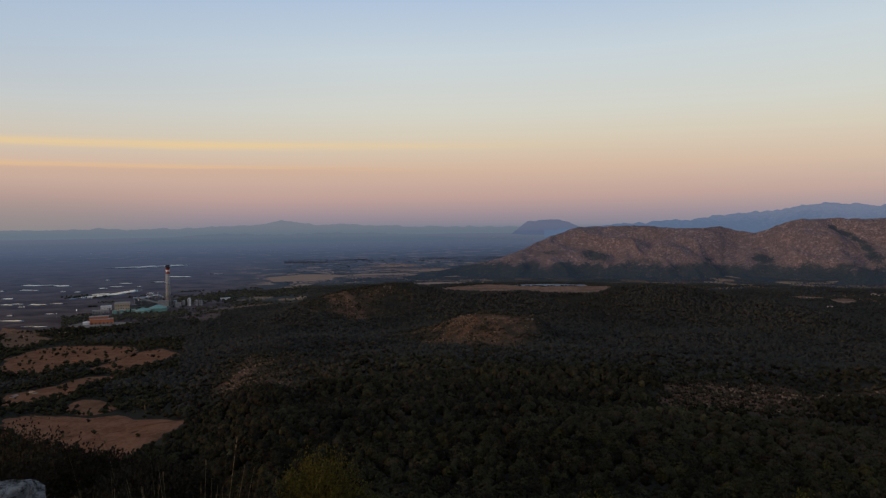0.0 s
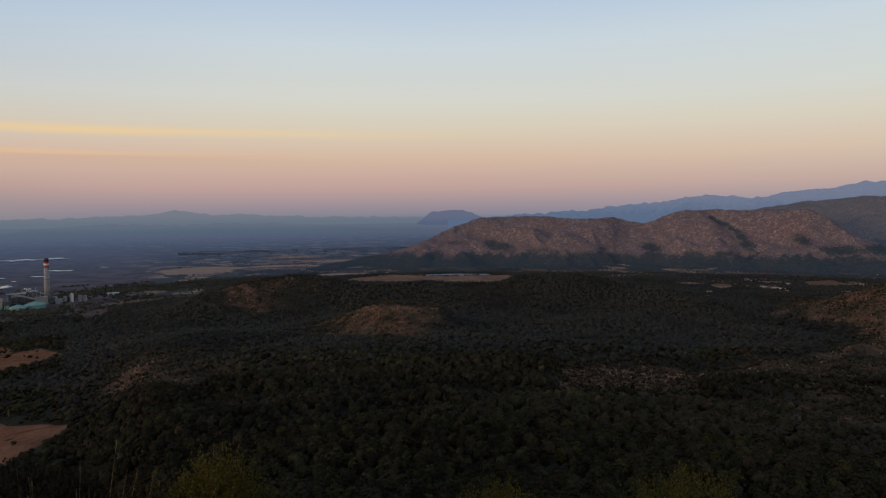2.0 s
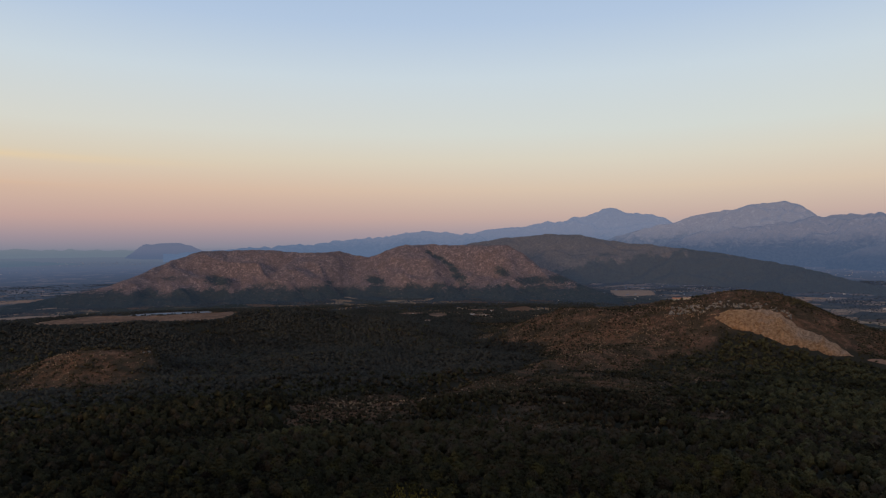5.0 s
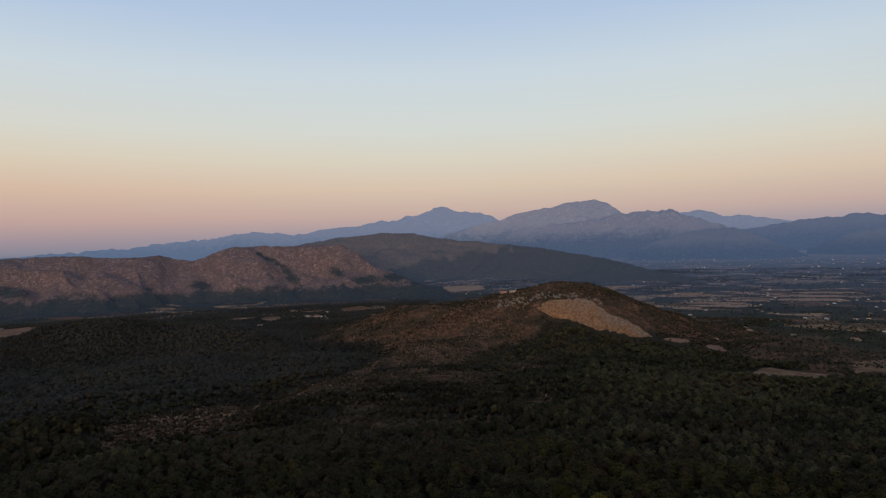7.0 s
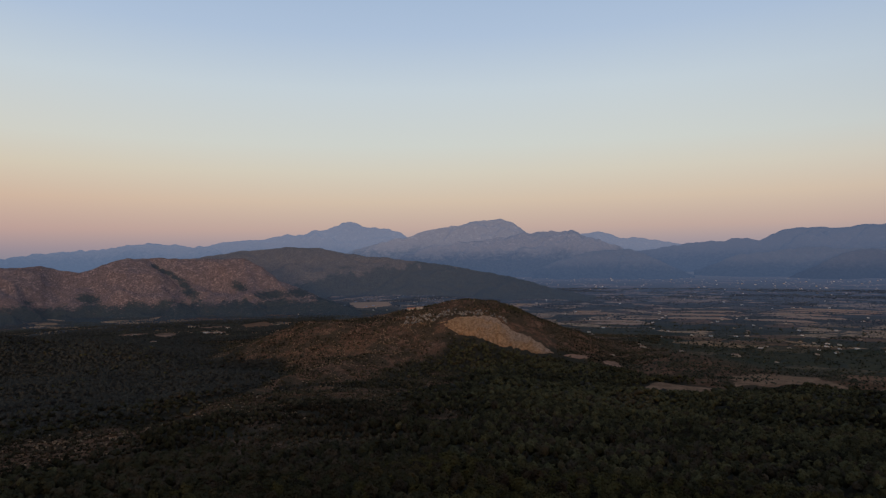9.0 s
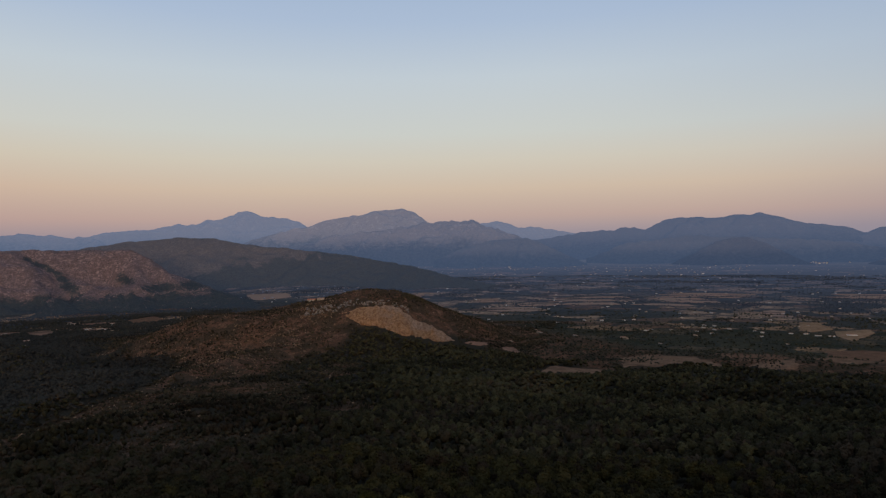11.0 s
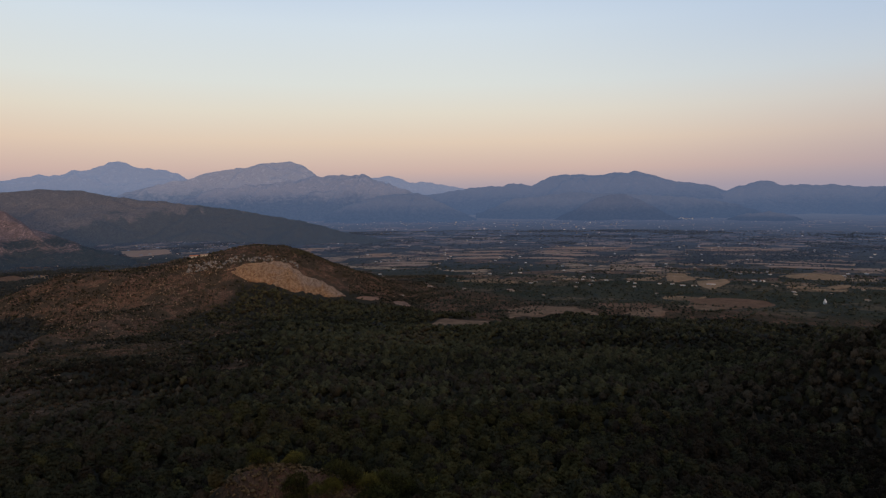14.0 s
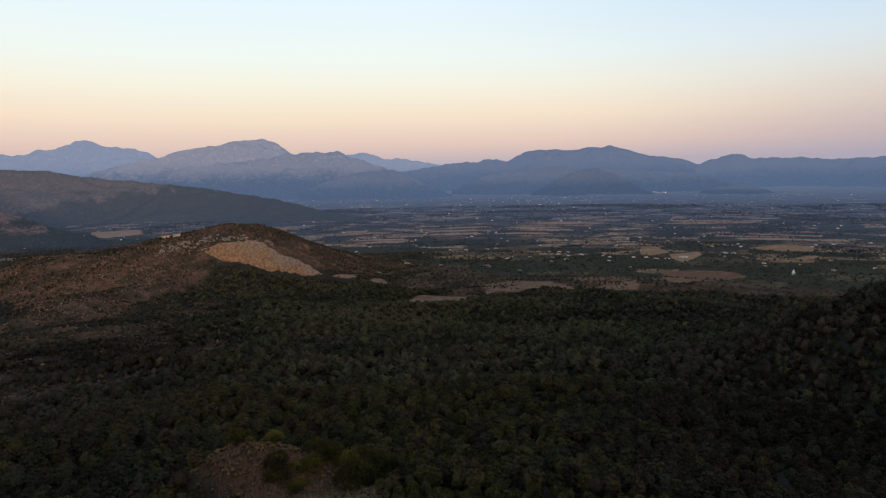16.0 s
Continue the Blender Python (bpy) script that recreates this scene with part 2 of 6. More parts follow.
def mottled(a, b, scale=3.0, rough=0.85, bump=0.3, distance=0.05, spec=0.25, metal=0.0):
    def build(n):
        where = n.add("ShaderNodeTexCoord").outputs["Object"]
        big, fine = n.noise(where, scale * 0.2, 4), n.noise(where, scale, 6, 0.65)
        c = n.mix(n.span(n.math("ADD", n.math("MULTIPLY", big, 0.5), n.math("MULTIPLY", fine, 0.5)), 0.36, 0.64), (*a, 1), (*b, 1))
        return surface(n, c, rough, fine, bump, distance, metal, spec)
    return build


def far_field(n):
    """Stubble with a share of blue glow mixed in, for the haze of the far plain."""
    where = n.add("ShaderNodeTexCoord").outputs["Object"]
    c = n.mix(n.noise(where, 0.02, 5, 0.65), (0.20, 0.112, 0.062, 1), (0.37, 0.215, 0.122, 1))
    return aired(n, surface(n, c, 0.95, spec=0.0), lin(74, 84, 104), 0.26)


def limestone(scale, warm=1.0):
    """Weathered grey limestone with dark pits and lichen."""
    def build(n):
        where = n.add("ShaderNodeTexCoord").outputs["Object"]
        big, fine = n.noise(where, scale * 0.5, 4), n.noise(where, scale * 2.5, 6, 0.75)
        c = n.mix(n.span(fine, 0.40, 0.62), (0.07 * warm, 0.066, 0.062 / warm, 1), (0.30 * warm, 0.285, 0.265 / warm, 1))
        c = n.mix(n.span(big, 0.46, 0.60), c, (0.10, 0.096, 0.09, 1))
        c = n.mix(n.span(fine, 0.44, 0.36), c, (0.022, 0.020, 0.018, 1))
        return surface(n, c, 0.95, fine, 1.0, 0.5 / scale, spec=0.05)
    return build


def quarry_stone(n):
    """Ochre and grey cut limestone with streaks down the face."""
    where = n.add("ShaderNodeTexCoord").outputs["Object"]
    down = n.add("ShaderNodeMapping", inputs={"Vector": where, "Scale": (1.0, 1.0, 0.16)}).outputs[0]
    big, streak_, fine = n.noise(where, 0.03, 3), n.noise(down, 0.22, 5, 0.65), n.noise(where, 0.5, 5, 0.7)
    ochre = n.mix(n.span(streak_, 0.35, 0.65), (0.20, 0.098, 0.044, 1), (0.38, 0.212, 0.108, 1))
    grey = n.mix(n.span(streak_, 0.35, 0.65), (0.19, 0.112, 0.068, 1), (0.36, 0.230, 0.148, 1))
    along = n.add("ShaderNodeSeparateXYZ", inputs={0: where}).outputs[0]
    c = n.mix(n.span(n.math("ADD", n.math("MULTIPLY", along, 0.011), n.math("MULTIPLY", big, 1.2)), 0.78, 1.3), ochre, grey)
    c = n.mix(n.math("MULTIPLY", n.span(fine, 0.46, 0.34), 0.75), c, (0.06, 0.042, 0.028, 1))
    return surface(n, c, 0.95, n.math("ADD", fine, streak_), 1.0, 2.0, spec=0.0)


MAT = {
    "land": material("land", land),
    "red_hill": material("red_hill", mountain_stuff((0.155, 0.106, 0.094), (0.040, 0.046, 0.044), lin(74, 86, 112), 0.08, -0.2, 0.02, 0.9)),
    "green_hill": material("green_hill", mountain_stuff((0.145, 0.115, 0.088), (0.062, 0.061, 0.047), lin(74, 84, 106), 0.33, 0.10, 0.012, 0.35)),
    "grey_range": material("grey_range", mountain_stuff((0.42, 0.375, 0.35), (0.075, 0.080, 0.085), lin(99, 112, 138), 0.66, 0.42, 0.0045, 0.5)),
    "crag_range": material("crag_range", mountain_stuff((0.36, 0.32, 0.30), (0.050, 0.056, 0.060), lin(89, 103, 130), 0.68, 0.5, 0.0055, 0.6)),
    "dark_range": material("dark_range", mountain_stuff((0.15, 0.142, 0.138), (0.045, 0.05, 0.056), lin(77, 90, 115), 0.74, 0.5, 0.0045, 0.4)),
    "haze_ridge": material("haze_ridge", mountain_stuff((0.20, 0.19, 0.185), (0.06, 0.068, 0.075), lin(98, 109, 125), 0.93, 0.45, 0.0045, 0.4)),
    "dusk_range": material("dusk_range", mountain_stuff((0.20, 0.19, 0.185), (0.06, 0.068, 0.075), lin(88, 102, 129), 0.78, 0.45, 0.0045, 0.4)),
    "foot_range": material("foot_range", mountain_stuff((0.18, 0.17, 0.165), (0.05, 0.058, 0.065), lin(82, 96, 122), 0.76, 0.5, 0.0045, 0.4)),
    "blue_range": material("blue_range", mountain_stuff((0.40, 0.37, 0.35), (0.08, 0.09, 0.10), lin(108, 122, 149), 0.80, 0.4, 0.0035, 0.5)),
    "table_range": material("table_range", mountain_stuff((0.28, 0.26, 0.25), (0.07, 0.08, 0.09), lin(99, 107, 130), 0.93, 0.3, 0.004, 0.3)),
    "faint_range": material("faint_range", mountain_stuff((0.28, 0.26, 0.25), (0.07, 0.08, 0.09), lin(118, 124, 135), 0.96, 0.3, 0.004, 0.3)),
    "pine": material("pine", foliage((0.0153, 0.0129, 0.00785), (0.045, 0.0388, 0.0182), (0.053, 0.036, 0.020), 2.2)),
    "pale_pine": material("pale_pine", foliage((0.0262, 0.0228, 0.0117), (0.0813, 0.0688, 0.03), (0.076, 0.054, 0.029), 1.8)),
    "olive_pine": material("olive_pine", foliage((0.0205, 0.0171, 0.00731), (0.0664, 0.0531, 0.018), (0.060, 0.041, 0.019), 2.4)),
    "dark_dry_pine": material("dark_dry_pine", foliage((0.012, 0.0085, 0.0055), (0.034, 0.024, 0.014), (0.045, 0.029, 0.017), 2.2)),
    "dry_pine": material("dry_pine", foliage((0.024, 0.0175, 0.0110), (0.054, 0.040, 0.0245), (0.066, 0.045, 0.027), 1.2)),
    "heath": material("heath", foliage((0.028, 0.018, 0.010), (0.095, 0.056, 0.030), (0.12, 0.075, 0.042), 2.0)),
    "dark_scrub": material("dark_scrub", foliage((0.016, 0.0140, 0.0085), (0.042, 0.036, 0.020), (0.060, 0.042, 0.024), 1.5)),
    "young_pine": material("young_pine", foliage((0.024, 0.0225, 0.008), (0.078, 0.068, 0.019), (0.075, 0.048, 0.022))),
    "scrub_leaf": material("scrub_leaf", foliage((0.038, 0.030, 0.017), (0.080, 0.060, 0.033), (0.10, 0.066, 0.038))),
    # pine for far stands: haze put in as a greyed colour and a little glow
    "hazed_pine": material("hazed_pine", foliage((0.032, 0.0295, 0.0220), (0.051, 0.0470, 0.0340), (0.052, 0.044, 0.032), 0.6, 0.035, lin(66, 64, 74))),
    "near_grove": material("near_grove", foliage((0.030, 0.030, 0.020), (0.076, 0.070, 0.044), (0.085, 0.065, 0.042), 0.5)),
    # far trees of the plain: haze put in as bluish colour and glow
    "hazed_tree": material("hazed_tree", foliage((0.035, 0.038, 0.032), (0.080, 0.082, 0.064), (0.09, 0.075, 0.055), 0.5, 0.22)),
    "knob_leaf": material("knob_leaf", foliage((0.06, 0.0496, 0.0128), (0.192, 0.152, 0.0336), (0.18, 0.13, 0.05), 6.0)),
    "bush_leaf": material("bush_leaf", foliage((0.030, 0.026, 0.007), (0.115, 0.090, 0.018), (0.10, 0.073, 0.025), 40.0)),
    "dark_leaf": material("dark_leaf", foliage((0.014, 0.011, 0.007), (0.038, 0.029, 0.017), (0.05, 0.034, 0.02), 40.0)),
    "dry_stalk": material("dry_stalk", foliage((0.10, 0.060, 0.028), (0.22, 0.14, 0.066), tufts=6.0)),
    "straw": material("straw", foliage((0.09, 0.065, 0.03), (0.22, 0.165, 0.09), tufts=20.0)),
    "stubble": material("stubble", mottled((0.118, 0.050, 0.026), (0.200, 0.090, 0.048), 0.25, 0.95, 0.3, 0.3, 0.0)),
    "tan_field": material("tan_field", mottled((0.17, 0.100, 0.056), (0.31, 0.185, 0.105), 0.3, 0.95, 0.3, 0.3, 0.0)),
    "pink_field": material("pink_field", mottled((0.105, 0.062, 0.042), (0.25, 0.138, 0.088), 0.06, 0.95, 0.3, 0.3, 0.0)),
    "dry_field": material("dry_field", mottled((0.115, 0.064, 0.038), (0.215, 0.125, 0.075), 0.25, 0.95, 0.3, 0.3, 0.0)),
    "red_soil": material("red_soil", mottled((0.105, 0.056, 0.034), (0.175, 0.096, 0.058), 0.25, 0.95, 0.3, 0.3, 0.0)),
    "pale_soil": material("pale_soil", mottled((0.12, 0.095, 0.075), (0.20, 0.16, 0.13), 0.1, 0.95, 0.3, 0.3, 0.0)),
    "grey_ground": material("grey_ground", mottled((0.10, 0.11, 0.12), (0.24, 0.24, 0.25), 0.08, 0.8, 0.2, 0.2, 0.3)),
    "far_field": material("far_field", lambda n: far_field(n)),
    "outcrop": material("outcrop", foliage((0.16, 0.098, 0.056), (0.37, 0.245, 0.15), tufts=0.8)),
    "water": material("water", lambda n: surface(n, (0.03, 0.035, 0.04, 1), 0.06, n.noise(n.add("ShaderNodeTexCoord").outputs["Object"], 0.4, 3), 0.05, 0.1, spec=0.9)),
    "concrete": material("concrete", mottled((0.19, 0.175, 0.165), (0.28, 0.265, 0.25), 0.12, 0.9, 0.2, 0.2)),
    "white_paint": material("white_paint", mottled((0.46, 0.44, 0.41), (0.62, 0.59, 0.55), 0.3, 0.7, 0.1, 0.05)),
    "red_paint": material("red_paint", mottled((0.30, 0.05, 0.04), (0.40, 0.08, 0.06), 0.3, 0.7, 0.1, 0.05)),
    "soot": material("soot", mottled((0.02, 0.018, 0.018), (0.06, 0.05, 0.05), 0.3, 0.9, 0.1, 0.05)),
    "dark_steel": material("dark_steel", mottled((0.035, 0.04, 0.05), (0.09, 0.095, 0.10), 0.12, 0.7, 0.2, 0.2, 0.4)),
    "mint_paint": material("mint_paint", mottled((0.10, 0.20, 0.16), (0.15, 0.27, 0.215), 0.1, 0.6, 0.1, 0.1)),
    "cream_paint": material("cream_paint", mottled((0.30, 0.24, 0.165), (0.40, 0.33, 0.24), 0.1, 0.8, 0.1, 0.1)),
    "orange_wall": material("orange_wall", mottled((0.32, 0.10, 0.04), (0.42, 0.155, 0.07), 0.1, 0.85, 0.1, 0.1)),
    "plaster": material("plaster", mottled((0.27, 0.22, 0.17), (0.40, 0.34, 0.27), 0.4, 0.9, 0.1, 0.05)),
    # far walls: mostly blue glow, standing in for haze
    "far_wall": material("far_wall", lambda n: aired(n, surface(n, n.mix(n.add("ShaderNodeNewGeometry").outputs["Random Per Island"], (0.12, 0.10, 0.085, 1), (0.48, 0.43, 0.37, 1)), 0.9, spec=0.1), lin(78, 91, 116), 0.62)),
    "roof_tile": material("roof_tile", mottled((0.20, 0.11, 0.07), (0.33, 0.20, 0.13), 0.6, 0.9, 0.4, 0.1)),
    "glass_dark": material("glass_dark", lambda n: surface(n, (0.02, 0.024, 0.03, 1), 0.15, spec=0.6)),
    "steam": material("steam", lambda n: n.add("ShaderNodeMixShader", inputs={0: 0.2, 1: n.add("ShaderNodeBsdfTransparent").outputs[0], 2: surface(n, (0.8, 0.8, 0.8, 1), 1.0, spec=0.0)}).outputs[0]),
    "lamp_glow": material("lamp_glow", lambda n: n.add("ShaderNodeEmission", inputs={0: (1.0, 0.94, 0.82, 1), 1: 7.0}).outputs[0]),
    "bark": material("bark", mottled((0.05, 0.035, 0.025), (0.12, 0.09, 0.07), 6)),
    "quarry": material("quarry", quarry_stone),
    "rock": material("rock", limestone(9.0)),
    "pale_rock": material("pale_rock", limestone(0.9, 1.22)),
}


# ---- the lie of the land: polar about the lookout, bearing clockwise from +y, range in metres ----
EYE_Z = 240.0            # the lookout over the plain


def squeeze(r):
    """Ranges over 2300 m are drawn in, so that the far ranges stand within 4800 m."""
    r = np.asarray(r, float)
    return np.where(r < 2300, r, 2300 + 2500 * (r - 2300) / (np.maximum(r, 2300) + 200))


def world_of(az, r, z):
    """Bearing (degrees), true range and true height, as a place in the scene; far places keep their angles."""
    az, r, z = np.broadcast_arrays(np.radians(np.asarray(az, float)), np.asarray(r, float), np.asarray(z, float))
    q = squeeze(r)
    return np.stack([q * np.sin(az), q * np.cos(az), EYE_Z + (z - EYE_Z) * q / np.maximum(r, 1e-6)], -1)


def hash2(ix, iy, seed):
    n = (ix.astype(np.int64) * 374761393 + iy.astype(np.int64) * 668265263 + seed * 1274126177) & 0xFFFFFFFF
    n = ((n ^ (n >> 13)) * 1274126177) & 0xFFFFFFFF
    return ((n ^ (n >> 16)) & 0xFFFFFF) / float(0xFFFFFF)


def value_noise(x, y, seed=0):
    ix, iy = np.floor(x), np.floor(y)
    u, v = x - ix, y - iy
    u, v = u * u * (3 - 2 * u), v * v * (3 - 2 * v)
    a, b = hash2(ix, iy, seed), hash2(ix + 1, iy, seed)
    c, d = hash2(ix, iy + 1, seed), hash2(ix + 1, iy + 1, seed)
    return (a + (b - a) * u) * (1 - v) + (c + (d - c) * u) * v


def fbm(x, y, octaves=4, seed=0):
    """Fractal noise, about -1 to 1."""
    x, y = np.asarray(x, float), np.asarray(y, float)
    total, amp, norm = 0, 1.0, 0
    for o in range(octaves):
        total = total + amp * (2 * value_noise(x * 2**o + 17.3 * o, y * 2**o - 9.1 * o, seed + o) - 1)
        norm += amp
        amp *= 0.5
    return total / norm * 1.6


def step(x, a, b):
    t = np.clip((np.asarray(x, float) - a) / (b - a), 0, 1)
    return t * t * (3 - 2 * t)


def hump(x, c, w):
    return np.exp(-(((np.asarray(x, float) - c) / w) ** 2))


# crests of the near hills: bearing, angle of the crest over the lookout's level, range; then the widths before and behind
NEAR_CRESTS = {
    "knolls": ([(-19, -9.3, 1500), (-15.2, -7.7, 1560), (-12.3, -6.4, 1600), (-10.3, -5.9, 1650), (-7.3, -5.15, 1700), (-5.3, -4.95, 1700), (-2.8, -5.2, 1700),
                (-1.3, -5.8, 1680), (0.8, -6.1, 1650), (8.8, -6.25, 1650), (13.7, -6.0, 1700), (15.6, -5.6, 1700), (18.4, -5.3, 1700), (20.6, -5.25, 1700),
                (22.4, -5.55, 1700), (25.4, -6.1, 1680), (29.4, -6.7, 1650), (34, -8.2, 1600)], 230, 200),
    "patch_knoll": ([(-10, -12.5, 1150), (-6.9, -11.0, 1170), (-4.4, -10.0, 1190), (-1.3, -8.95, 1200), (0.7, -8.2, 1200), (3.3, -7.6, 1200), (5.8, -7.45, 1200), (8.1, -7.6, 1200),
                     (9.2, -8.7, 1200), (11, -10.2, 1200), (14, -12, 1200)], 130, 120),
    "spur": ([(14, -18, 640), (19.6, -15.2, 680), (23, -13.2, 720), (28.3, -12.1, 780), (32.9, -12.0, 830), (37.8, -11.7, 900), (40.3, -10.7, 980), (43.9, -9.6, 1080),
              (47.9, -8.8, 1180), (51.5, -8.2, 1260), (55, -8.0, 1300), (60, -10.5, 1300)], 130, 110),
    "quarry_hill": ([(33, -11.5, 1500), (35.9, -9.1, 1500), (37.4, -7.95, 1500), (39.9, -6.85, 1500), (43, -5.5, 1500), (46, -5.35, 1500), (49.1, -4.95, 1500), (52.4, -4.4, 1500),
                     (54.6, -4.3, 1500), (56.1, -4.0, 1500), (58.1, -3.87, 1500), (60.2, -3.95, 1500), (62.3, -4.7, 1500), (65.2, -5.95, 1500), (67.7, -7.05, 1500), (70.7, -8.4, 1500),
                     (74, -10, 1500)], 260, 300),
    "flank": ([(84, -24, 380), (92, -19.5, 400), (98.9, -15.6, 420), (103.1, -13.4, 430), (106.6, -11.5, 440), (108.8, -10.3, 450), (111.2, -9.2, 450), (118, -6, 450), (140, -3, 420),
               (170, -2, 300)], 260, 200),
    "near_knob": ([(44, -33, 130), (49, -27.5, 130), (51.6, -24.8, 130), (53.4, -23.4, 130), (55.4, -22.1, 130), (57.3, -21.7, 130), (60.1, -22.1, 130), (63.1, -23.0, 130),
                   (66.1, -24.5, 130), (69.1, -26, 130), (71.2, -27, 130), (78, -32, 130)], 22, 20),
}


def crest_height(rows, front, back, az, r):
    b, e, d = np.array(rows, float).T
    el, r0 = np.interp(az, b, e), np.interp(az, b, d)
    zc = EYE_Z + r0 * np.tan(np.radians(el))
    shape = np.exp(-(((r - r0) / np.where(r < r0, front, back)) ** 2))
    fade = step(az, b[0] - 5, b[0]) * (1 - step(az, b[-1], b[-1] + 5))
    return zc * shape * fade + (1 - fade) * -50


def ground_height(az, r):
    """True height of the ground."""
    az, r = np.broadcast_arrays(np.asarray(az, float), np.asarray(r, float))
    az = (az + 140) % 360 - 140
    x, y = r * np.sin(np.radians(az)), r * np.cos(np.radians(az))
    behind = step(np.abs(az - 40), 85, 120)
    rr = r * (1 - 0.55 * behind)
    z = np.interp(rr, [0, 1.2, 3, 8, 20, 50, 100, 200, 350, 600, 1000, 1500, 2000, 2400],
                  [238.4, 238.3, 237.5, 234.2, 226, 209, 186, 152, 122, 88, 46, 14, 2, 0])
    low = np.interp(rr, [0, 1.2, 3, 8, 20, 50, 100, 200, 350, 500, 700, 1000, 1500, 2000, 2400],
                    [238.4, 238.3, 237.5, 234.2, 226, 207, 178, 130, 88, 60, 41, 26, 11, 2, 0])
    z = z + (low - z) * step(-az, 15, 23) * (1 - behind)
    z = z + step(-az, 12, 24) * (1 - behind) * 2.4 * hump(r, 9, 5) * step(r, 2.5, 6)
    k = 7.0 * step(r, 60, 400) + 1.5
    tall = [z] + [crest_height(rows, f, b, az, r) for rows, f, b in NEAR_CRESTS.values()]
    top = np.max(tall, 0)
    z = top + k * np.log(sum(np.exp(np.maximum((t - top) / k, -30)) for t in tall)) * (1 - step(r, 1900, 2400))
    rough = step(r, 8, 300) * (1 - step(r, 1700, 2300))
    z = z + rough * (8.5 * fbm(x / 165, y / 165, 3, 3) + 2.2 * fbm(x / 45, y / 45, 3, 9)) * step(z, 4, 40)
    z = z + 0.22 * fbm(x / 2.6, y / 2.6, 3, 5) * (1 - step(r, 30, 200)) * step(r, 1.5, 5)
    z = z + 1.5 * fbm(x / 260, y / 260, 2, 21) * step(r, 1500, 2300)
    return z


# bare scrub: bearing, range, half-widths in bearing and range, strength
BARE_PATCHES = (
    (-7.7, 1590, 3.4, 125, 1.35), (0.3, 1165, 2.8, 75, 1.55), (6.2, 1175, 2.6, 60, 1.35), (4.0, 1040, 2.6, 90, 0.85), (3.7, 850, 1.6, 60, 0.6),
    (-16.6, 880, 2.8, 150, 1.7), (-13.8, 690, 2.6, 70, 1.35), (-11.4, 748, 0.8, 20, 1.2), (-9.5, 950, 3.0, 90, 0.55), (13.0, 1640, 3.0, 60, 0.6),
    (41.0, 620, 6.5, 190, 0.85), (42.7, 620, 3.0, 50, 1.2), (47.0, 900, 4.5, 130, 1.35), (44.5, 1210, 3.2, 110, 1.5), (53.6, 985, 2.8, 60, 1.4), (49.0, 720, 4.0, 110, 0.95), (57.0, 1100, 3.0, 70, 0.8),
    (30.0, 500, 6.0, 60, 0.65), (56.0, 620, 4.0, 70, 0.6), (49.0, 430, 5.0, 55, 0.62), (60.0, 112, 10.0, 27, 1.4),
)


def bare_cover(az, r, reach=False):
    """Where scrub and rock take the forest's place, 0 to 1; reach: the wider fringe where trees stay low."""
    az, r = np.broadcast_arrays(np.asarray(az, float), np.asarray(r, float))
    x, y = r * np.sin(np.radians(az)), r * np.cos(np.radians(az))
    n = fbm(x / 70, y / 70, 5, 31)
    loose = step(r, 200, 500)                  # ragged outlines
    az = az + loose * (1.7 * fbm(x / 130, y / 130, 4, 33) + 0.7 * fbm(x / 30, y / 30, 3, 35))
    r = r + loose * (60 * fbm(x / 110, y / 110, 4, 34) + 22 * fbm(x / 25, y / 25, 3, 36))
    b = np.zeros(az.shape)
    for a0, r0, wa, wr, much in BARE_PATCHES:
        b = np.maximum(b, much * hump(az, a0, wa) * hump(r, r0, wr))
    crest = np.interp(az, [18, 22, 26, 31, 35, 38, 40, 43, 46, 50, 56], [612, 636, 668, 700, 730, 830, 940, 1080, 1090, 1130, 1180])
    band = hump(r, crest, np.interp(az, [20, 32, 38, 46], [95, 85, 75, 110]))
    b = np.maximum(b, band * step(az, 17.5, 21) * (1 - step(az, 49, 54)) * np.interp(az, [20, 26, 31, 35, 40, 45], [1.5, 1.9, 1.7, 1.5, 1.7, 1.6]))
    low = np.interp(az, [34, 38, 41, 44, 47, 50, 54, 57, 61, 66, 70, 74], [1500, 1420, 1300, 1150, 1060, 1110, 1200, 1300, 1285, 1285, 1340, 1450])
    hill = step(az, 34, 38) * (1 - step(az, 71, 76)) * step(r - low, -70, 60) * (1 - step(r, 1950, 2150))
    b = np.maximum(b, 1.25 * hill)
    if reach:
        return step(b, 0.02, 0.5)
    return np.clip((b + 0.75 * n * step(b, 0.03, 0.35) - 0.22) * 1.15, 0, 1)


def rocky_cover(az, r):
    """Where pale rock breaks through the scrub, 0 to 1."""
    spots = ((0.5, 1165, 2.5, 70), (7.6, 1180, 1.3, 40), (-5.6, 1650, 1.4, 50), (28.0, 690, 5.0, 50), (44.0, 1180, 4.0, 130), (49.0, 1290, 3.5, 90), (53.0, 1390, 2.5, 70), (-11.4, 748, 0.9, 22), (-16.5, 930, 1.5, 60),
             (36.5, 735, 2.5, 50))
    return np.max([hump(az, a0, wa) * hump(r, r0, wr) for a0, r0, wa, wr in spots], 0)


